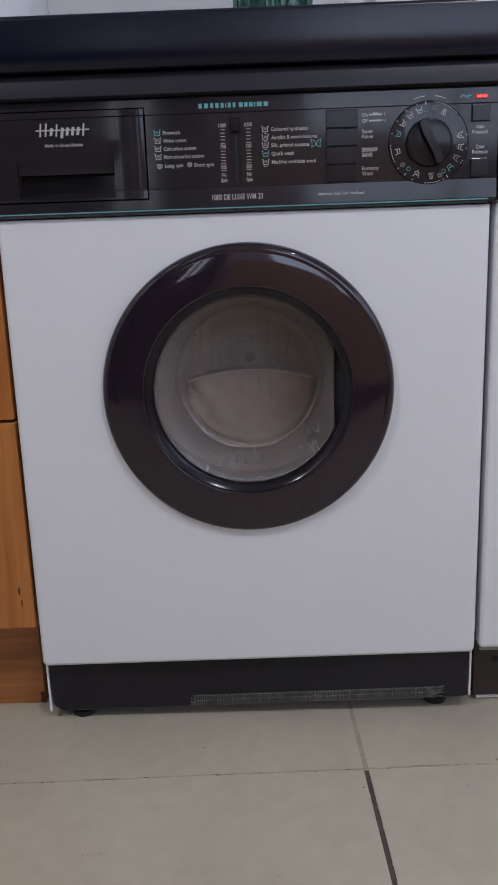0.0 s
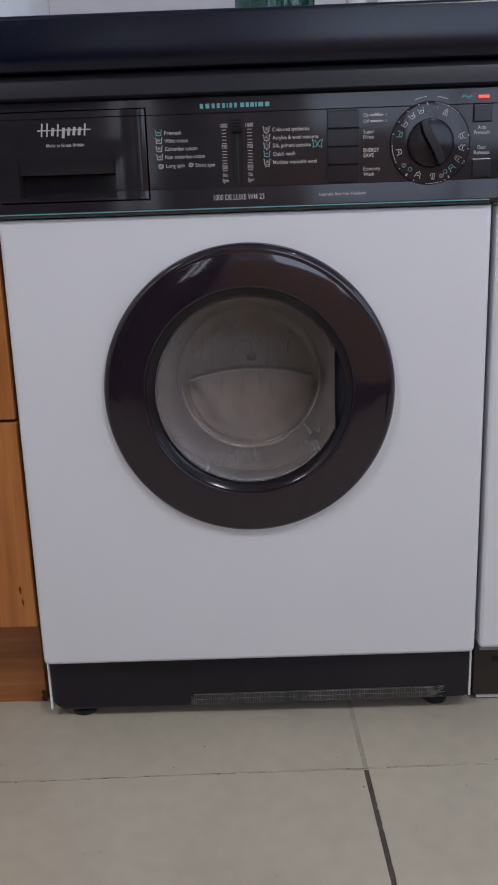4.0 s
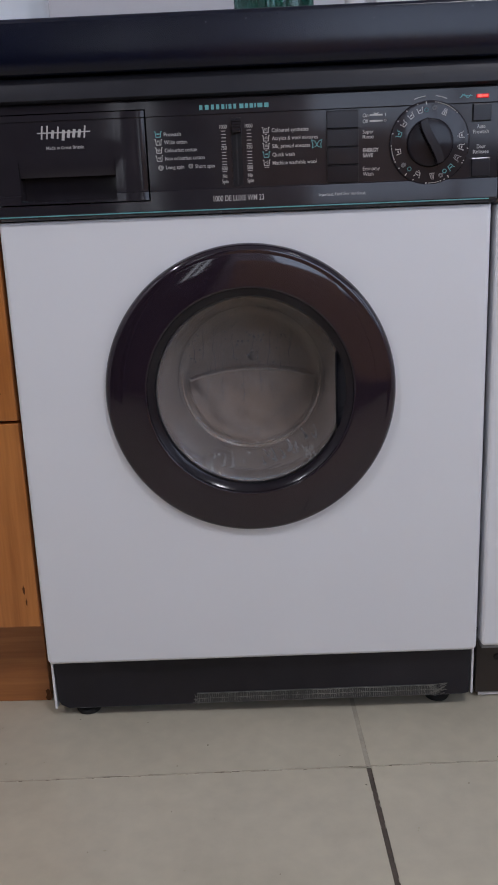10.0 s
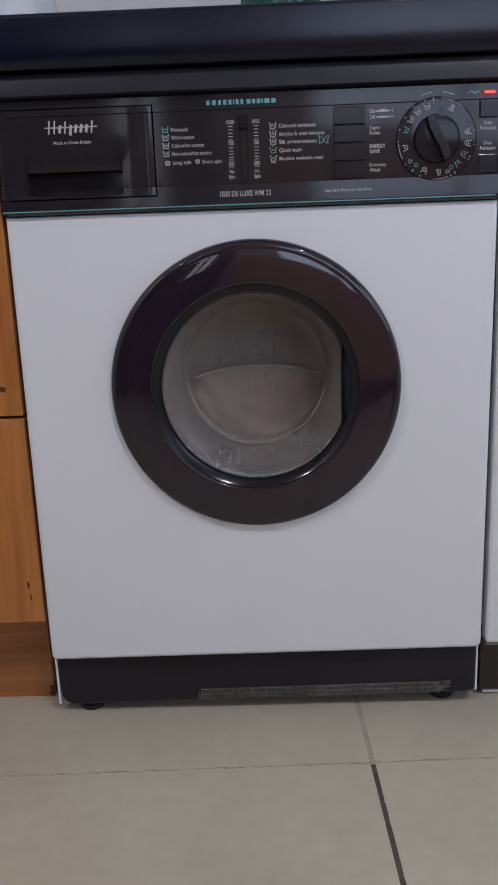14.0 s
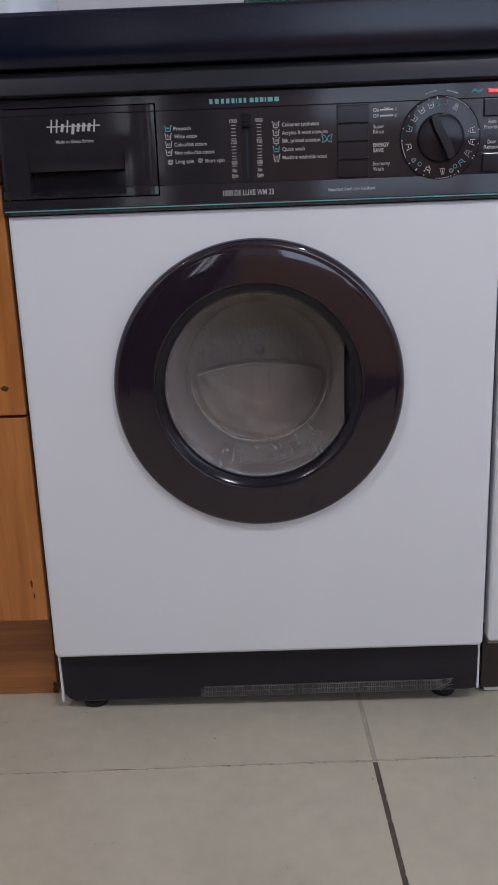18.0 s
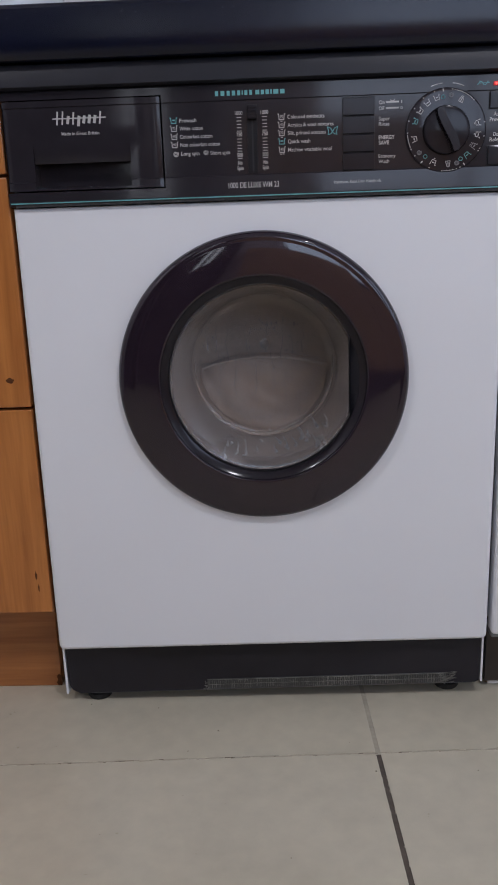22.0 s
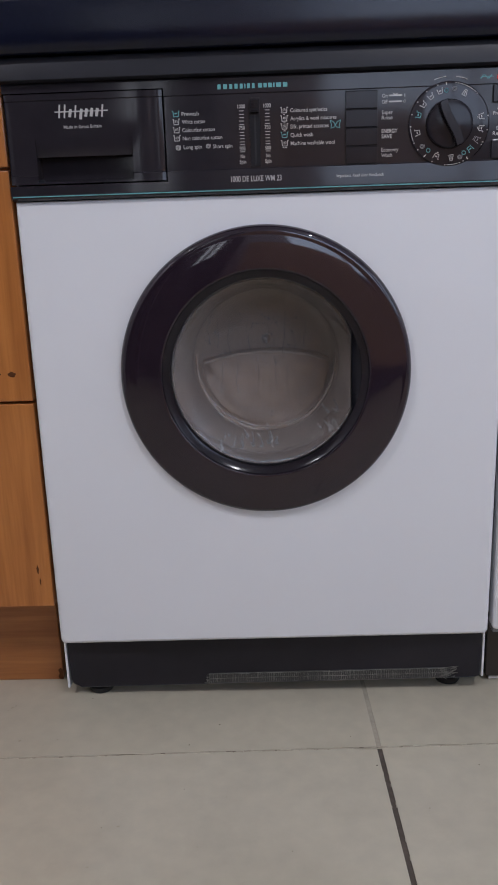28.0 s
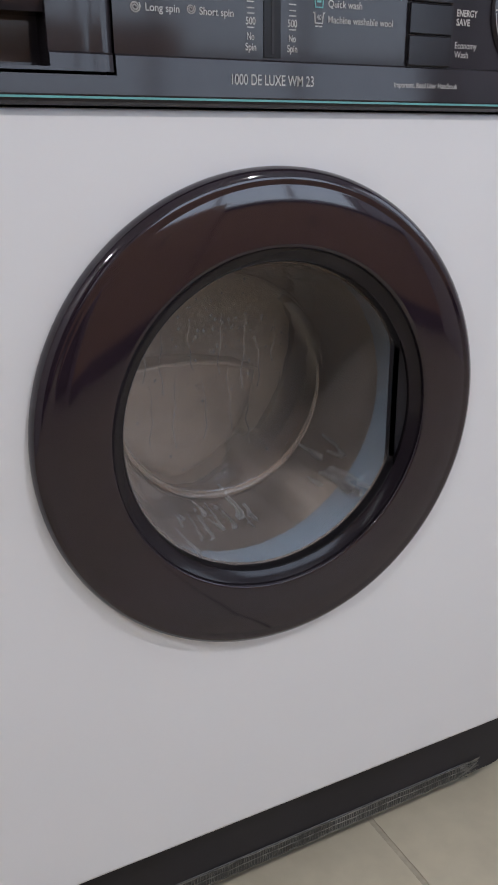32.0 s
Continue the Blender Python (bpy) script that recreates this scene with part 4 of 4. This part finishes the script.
half_disc = tagged(part("pale_half_disc", pale_half_disc(), M_HALF_DISC, None, "", 60), "beige half disc in the drum, standing in for a reflection in the glass", "laundry")

# pale strand along its top, a highlight put in as a part
top_line = [(x / 50 * 0.0965, 0.2215, 0.4508 + 0.0152 * (1 - (x / 50) ** 2) + 0.0006 * math.sin(x * 0.9)) for x in range(-50, 51, 5)]
part("bright_top_line", tube(top_line, 0.0017, 8), M_PALE_LIT, half_disc, "pale strand painting a highlight along the top", 60)

# ---- things on the worktop ----
jar = thing("storage_jar", "white ceramic storage jar standing on the black worktop", "jar")
part("body", lathe([(0, 0), (0.062, 0), (0.068, 0.004), (0.070, 0.05), (0.068, 0.16), (0.060, 0.175), (0.0, 0.175)], 48), M_CERAMIC, jar, "", 40).matrix_basis = pose(0, 0, 0, 90)
part("lid", lathe([(0, 0.174), (0.063, 0.174), (0.064, 0.184), (0.02, 0.192), (0.012, 0.205), (0, 0.207)], 48), M_CERAMIC, jar, "", 40).matrix_basis = pose(0, 0, 0, 90)
jar.location = (-0.345, 0.27, 0.9075)
vase = thing("glass_vase", "dark green ribbed glass vase on the black worktop", "vase")


def ribbed(x, z, r):
    k = 1 + 0.05 * math.cos(14 * math.atan2(z, x))
    return x * k, z * k


part("body", lathe([(0.048, 0), (0.052, 0.002), (0.055, 0.10), (0.058, 0.2), (0.054, 0.2), (0.051, 0.10), (0.046, 0.008), (0.0, 0.008), (0, 0), ], 112, shape=ribbed, closed=True), M_GREENGLASS, vase, "", 40).matrix_basis = pose(0, 0, 0, 90)
vase.location = (0.05, 0.26, 0.9075)
bottle = thing("washing_up_bottle", "slim white plastic bottle standing on the worktop", "bottle")
part("body", lathe([(0, 0), (0.012, 0), (0.014, 0.003), (0.0125, 0.12), (0.006, 0.15), (0.006, 0.165), (0, 0.166)], 32), M_PLASTIC, bottle, "", 40).matrix_basis = pose(0, 0, 0, 90)
part("cap", lathe([(0.007, 0.164), (0.008, 0.166), (0.007, 0.182), (0, 0.183)], 24), M_CERAMIC, bottle, "", 40).matrix_basis = pose(0, 0, 0, 90)
bottle.location = (0.158, 0.2, 0.9075)
carton = thing("carton", "pale cardboard carton standing on the worktop", "box")
part("body", box(0.19, 0.25, 0.22, 0.32, 0.9078, 1.06, 0.001), M_PLASTIC, carton)
part("flap", box(0.19, 0.25, 0.22, 0.27, 1.0602, 1.0612), M_PLASTIC, carton)

# knots, splits and a chip in the pine
for x, z, a, b, f in ((-0.3255, 0.4785, 0.0055, 0.0034, 0), (-0.3430, 0.4790, 0.0036, 0.0016, 0), (-0.3195, 0.207, 0.0017, 0.0060, 0), (-0.3175, 0.189, 0.0011, 0.0052, 0)):
    bm = bmesh.new()
    vs = [bm.verts.new((x + a * math.cos(k * math.pi / 7) * (1 + 0.2 * math.sin(k * 2.3)), 0.0026, z + b * math.sin(k * math.pi / 7) * (1 + 0.2 * math.cos(k * 1.7)))) for k in range(14)]
    bm.faces.new(vs)
    part("knot", bm, M_KNOT, unit, "dark knot in the pine")

chip = [(0.0, 0.0), (0.010, 0.001), (0.013, 0.006), (0.009, 0.012), (0.012, 0.020), (0.006, 0.024), (0.0, 0.021)]
bm = bmesh.new()
va = [bm.verts.new((-0.3177 - 0.6 * x, 0.0630, 0.0005 + 0.8 * z)) for x, z in chip]
bm.faces.new(va)
part("chipped_corner", bm, M_KNOT, unit, "dark chipped corner of the plinth")
part("screw", lathe([(0, 0.0375), (0.004, 0.0378), (0.0055, 0.0395), (0.0055, 0.041)], 20, 0.338, 0.066), M_RUBBER, nb, "", 40)
# crumbs along the worktop edge
rng = random.Random(21)
bm = bmesh.new()
for k in range(26):
    d = bmesh.new()
    bmesh.ops.create_icosphere(d, subdivisions=1, radius=rng.uniform(0.0002, 0.00045))
    u = Vector((rng.uniform(-0.4, 0.34), -0.0271, rng.uniform(0.887, 0.901)))
    for v in d.verts:
        v.co += u
    merge(bm, d)
tagged(part("crumbs", bm, M_DUST), "pale crumbs and dust on the worktop edge", "dust", "", "stuff")

# ---- mesh tape along the kick board ----
SLOPE = 0.0115
tilt = Matrix(((1, 0, 0, 0), (0, 1, 0, 0), (SLOPE, 0, 1, 0.0188), (0, 0, 0, 1)))
b = extrude_x([(0.0178, 0.0010), (0.0170, 0.0012), (0.0167, 0.0085), (0.0170, 0.0160), (0.0178, 0.0166)], -0.0935, 0.248)
b.transform(tilt)
tape = part("mesh_tape", b, M_TAPE, kick, "frayed silver mesh tape along the lower edge")
rng = random.Random(4)
bm = bmesh.new()
x = -0.0955
while x < 0.250:
    lean = rng.uniform(-0.0010, 0.0010)
    for za, zb in ((0.0018, 0.0082), (0.0092, 0.0152)):
        za, zb = za + rng.uniform(-0.0008, 0.001), zb + rng.uniform(-0.001, 0.0012)
        tube([(x, 0.0164, za), (x + lean * 0.5, 0.0159, (za + zb) / 2), (x + lean, 0.0164, zb)], 0.00042, 4, bm)
    x += rng.choice((0.0024, 0.0028, 0.0032))
for z in (0.0014, 0.0086, 0.0158):
    pts = [(-0.093 + 0.342 * k / 30, 0.0162 - 0.0004 * rng.random(), z + rng.uniform(-0.0005, 0.0005)) for k in range(31)]
    tube(pts, 0.0004, 4, bm)
# frayed ends, with a torn flap curling up past the last foot
for k in range(26):
    x = 0.240 + rng.uniform(-0.006, 0.014)
    z = rng.uniform(0.001, 0.016)
    tube([(x, 0.0163, z), (x + rng.uniform(0.001, 0.012), 0.0150, z + rng.uniform(-0.004, 0.006))], 0.00042, 4, bm)
for k in range(7):
    tube([(0.236 + 0.0022 * k, 0.0160, 0.0020 + 0.0007 * k), (0.247 + 0.0022 * k, 0.0150, 0.0085 + 0.0011 * k)], 0.00045, 4, bm)
tube([(0.229, 0.0160, 0.0155), (0.246, 0.0152, 0.0175), (0.262, 0.0150, 0.0192)], 0.0004, 4, bm)
for k in range(9):
    x = -0.0945 + rng.uniform(-0.002, 0.004)
    z = rng.uniform(0.002, 0.015)
    tube([(x, 0.0163, z), (x - rng.uniform(0.001, 0.005), 0.0158, z + rng.uniform(-0.004, 0.004))], 0.00042, 4, bm)
bm.transform(tilt)
threads = part("tape_threads", bm, M_THREAD, kick)
threads["kind"] = "stuff"
# worn pale lower edge of the board
b = bmesh.new()
tube([(-0.279, 0.0178, -0.0005), (-0.1, 0.0178, -0.0002), (0.284, 0.0178, -0.0001)], 0.0005, 5, b)
b.transform(tilt)
part("worn_edge", b, M_TAPE, kick, "pale scuffed lower edge")

# ---- wet glass ----
def cap_y(x, z):
    """The back of the glass at (x, z) from the axis."""
    r = math.hypot(x, z)
    pts = [(r, y + 0.0002) for r, y in outer[::-1]]
    for (ra, ya), (rb, yb) in zip(pts, pts[1:]):
        if r <= rb:
            return ya + (yb - ya) * (r - ra) / (rb - ra)
    return 0.0665


def drop_mesh(r):
    bm = bmesh.new()
    bmesh.ops.create_icosphere(bm, subdivisions=2, radius=r)
    for v in bm.verts:
        v.co.y *= 0.5
        v.co.z *= 1.15
    return bm


rng = random.Random(11)
bm = bmesh.new()
for k in range(170):
    a, q = rng.uniform(0, 2 * math.pi), 0.102 * math.sqrt(rng.random())
    x, z = q * math.cos(a), q * math.sin(a)
    if z < 0.02 and rng.random() < 0.5:
        z = abs(z)
    if k % 3 == 0:
        x, z = rng.gauss(0.005, 0.028), rng.gauss(0.055, 0.014)
    d = drop_mesh(rng.choice((0.0005, 0.0007, 0.0009, 0.0013)))
    for v in d.verts:
        v.co += Vector((x, cap_y(x, z) + 0.0003, CZ + z))
    merge(bm, d)
drops = tagged(part("water_drops", bm, M_WATER, None, "", 60), "clear water drops clinging to the inside of the door glass", "water", "", "stuff")


def runnel(x, z, length):
    """A thin winding trail of water that ends in a drop; its space hangs at (x, z)."""
    bm = bmesh.new()
    n = 14
    w = rng.uniform(0, 6)
    pts, tap = [], []
    for k in range(n + 1):
        u = k / n
        px = 0.0016 * math.sin(w + 5 * u) + 0.0008 * math.sin(2 * w + 13 * u)
        pz = length * (0.5 - u)
        pts.append((px, cap_y(x + px, z + pz) - cap_y(x, z), pz))
        tap.append(0.45 + 0.55 * u)
    tube(pts, 0.00042, 6, bm, tap)
    d = drop_mesh(0.0008)
    for v in d.verts:
        v.co += Vector(pts[-1])
    merge(bm, d)
    ob = tagged(part("water_trail", bm, M_WATER, None, "", 60), "thin trail of water running down the inside of the glass", "water", "trails on the door glass")
    ob.location = (x, cap_y(x, z) + 0.0004, CZ + z)
    return ob


trails = []
for x, z, ln in ((-0.078, 0.052, 0.034), (-0.066, 0.055, 0.045), (-0.050, 0.040, 0.040), (-0.040, -0.002, 0.050), (-0.024, 0.046, 0.030), (-0.012, -0.008, 0.042), (0.004, 0.050, 0.040), (0.012, 0.006, 0.046), (0.026, 0.040, 0.050), (0.040, 0.030, 0.036), (-0.062, -0.006, 0.040), (0.030, -0.020, 0.030), (0.055, 0.045, 0.028)):
    trails.append((runnel(x, z, ln * 1.35), x, z))


def splash(seed, x, z, w, h):
    """Torn streaks of suds thrown against the glass."""
    r2 = random.Random(seed)
    bm = bmesh.new()
    for k in range(9):
        px, pz = r2.uniform(-w, w), r2.uniform(-h, h)
        a = r2.uniform(0.2, 1.0)
        ln = r2.uniform(0.006, 0.020)
        pts, tap = [], []
        for j in range(6):
            u = j / 5
            qx = px + ln * math.cos(a + u) * u + 0.001 * math.sin(9 * u + k)
            qz = pz - ln * math.sin(a - u) * u
            pts.append((qx, cap_y(x + qx, z + qz) - cap_y(x, z), qz))
            tap.append(0.3 + 0.9 * math.sin(math.pi * min(0.95, u + 0.1)))
        tube(pts, r2.uniform(0.0006, 0.0022), 8, bm, tap)
    for k in range(14):
        d = drop_mesh(r2.uniform(0.0003, 0.0007))
        px, pz = r2.uniform(-w, w), r2.uniform(-h, h)
        for v in d.verts:
            v.co += Vector((px, cap_y(x + px, z + pz) - cap_y(x, z), pz))
        merge(bm, d)
    ob = tagged(part("water_splash", bm, M_SUDS, None, "", 60), "streaky suds splashing against the lower door glass", "water", "splashes in the drum", "stuff")
    ob.location = (x, cap_y(x, z) + 0.002, CZ + z)
    return ob


splashes = [(splash(q, x, z, w, h), x, z) for q, x, z, w, h in ((1, -0.030, -0.1040, 0.030, 0.008), (2, 0.010, -0.1090, 0.026, 0.004), (5, 0.074, -0.0800, 0.012, 0.012))]

# ---- floor tiles, laid slightly askew ----
TS, GAPX, GAPY, SKEW = 0.60, 0.0064, 0.0034, radians(1.6)
TX, TY0 = 0.1345, -0.1085
TILT = Matrix.Translation((TX, TY0, 0)) @ Matrix.Rotation(SKEW, 4, "Z")
tile_me = None
for i in range(-4, 5):
    for j in range(-5, 3):
        m = TILT @ Matrix.Translation(((i + 0.5) * TS, (j + 0.5) * TS, 0))
        h, hy = TS / 2 - GAPX / 2, TS / 2 - GAPY / 2
        mx, my = m.translation.x, m.translation.y
        a0, a1 = max(-h, X0 + 0.03 - mx), min(h, X1 - 0.03 - mx)
        b0, b1 = max(-hy, Y0 + 0.03 - my), min(hy, Y1 - 0.03 - my)
        if a1 - a0 < 0.05 or b1 - b0 < 0.05:
            continue
        whole = a1 - a0 > 2 * h - 1e-6 and b1 - b0 > 2 * hy - 1e-6
        if whole and tile_me:
            t = new("tile", tile_me)
            t.parent = floor
        else:
            t = part("tile", box(a0, a1, b0, b1, -0.010, 0.0), M_TILE, floor)
            if whole:
                tile_me = t.data
        t.matrix_basis = m
# dark open joint in front of the crossing, and dirt in the long joint
c = Matrix.Translation((TX, TY0, 0)) @ Matrix.Rotation(SKEW, 4, "Z")
b = box(-0.0031, 0.0031, -0.598, -0.003, -0.0030, -0.0005)
b.transform(c)
part("open_joint", b, M_GROUT_DARK, floor, "dark open joint between two tiles")
rng = random.Random(8)
b = bmesh.new()
for k in range(46):
    u = rng.uniform(-0.5, 0.32) if k % 4 else rng.uniform(-0.34, -0.28)
    w = rng.uniform(0.0012, 0.007) if k % 9 else rng.uniform(0.008, 0.02)
    e = rng.uniform(-0.0017, 0.0010)
    q = box(u, u + w, e, e + rng.uniform(0.0004, 0.0011), -0.0030, -0.0004)
    q.transform(c)
    merge(b, q)
dirt = part("joint_dirt", b, M_GROUT_DIRT, floor)
b = bmesh.new()
for k in range(26):
    u = -0.596 + 0.59 * rng.random()
    w = rng.uniform(0.0015, 0.007)
    e = rng.choice((-0.0031, 0.0019)) + rng.uniform(0, 0.0005)
    q = box(e, e + rng.uniform(0.0005, 0.0011), u, u + w, -0.0030, -0.0002)
    q.transform(c)
    merge(b, q)
part("old_grout", b, M_GROUT, floor)["kind"] = "stuff"
# pale cement smeared along the long joint
b = bmesh.new()
for k in range(70):
    u = rng.uniform(-0.52, 0.34)
    w = rng.uniform(0.003, 0.026)
    e = rng.choice((-0.0024, 0.0008)) + rng.uniform(-0.0007, 0.0007)
    q = box(u, u + w, e, e + rng.uniform(0.0006, 0.0014), -0.0030, 0.00025)
    q.transform(c)
    merge(b, q)
part("cement_smears", b, M_CEMENT, floor, "pale cement smeared along a tile joint")["kind"] = "stuff"
b = bmesh.new()
for k in range(12):
    q = bmesh.new()
    bmesh.ops.create_icosphere(q, subdivisions=1, radius=rng.choice((0.0005, 0.0007, 0.0010)))
    sx, sy = rng.uniform(-0.33, 0.36), -0.35 + 0.38 * rng.random() ** 0.6
    for v in q.verts:
        v.co = Vector((v.co.x * 1.4 + sx, v.co.y + sy, v.co.z * 0.5 + 0.0002))
    merge(b, q)
tagged(part("crumbs", b, M_GROUT_DARK), "dark crumbs scattered over the tiled floor", "dirt", "", "stuff")
dirt["kind"] = "stuff"


def motions():
    # the drum tumbles, about forty-five turns a minute
    rows = []
    for k in range(161):
        rows.append((k * 0.2, pose(0, 0, CZ) @ Matrix.Rotation(radians(54 * k), 4, "Y")))
    walk(drum, rows)
    # trails of water creep down the glass, each at its own pace
    for k, (ob, x, z) in enumerate(trails):
        rows = []
        for t in range(0, 33, 4):
            f = 0.014 + 0.004 * (k % 4)
            dz = f * (0.5 - t / 32) + 0.002 * math.sin(t * 0.7 + k)
            rows.append((t, pose(x, cap_y(x, z + dz) + 0.0004, CZ + z + dz)))
        walk(ob, rows)
    # suds slap to and fro with the turning drum
    for k, (ob, x, z) in enumerate(splashes):
        rows = []
        for q in range(0, 161):
            t = q * 0.2
            a = 9 * math.sin(t * 4.7 + k * 2) + 5 * math.sin(t * 7.9 + k)
            m = Matrix.Translation((0, 0, CZ)) @ Matrix.Rotation(radians(a), 4, "Y") @ Matrix.Translation((x, cap_y(x, z) + 0.002, z))
            rows.append((t, m))
        walk(ob, rows)


motions()
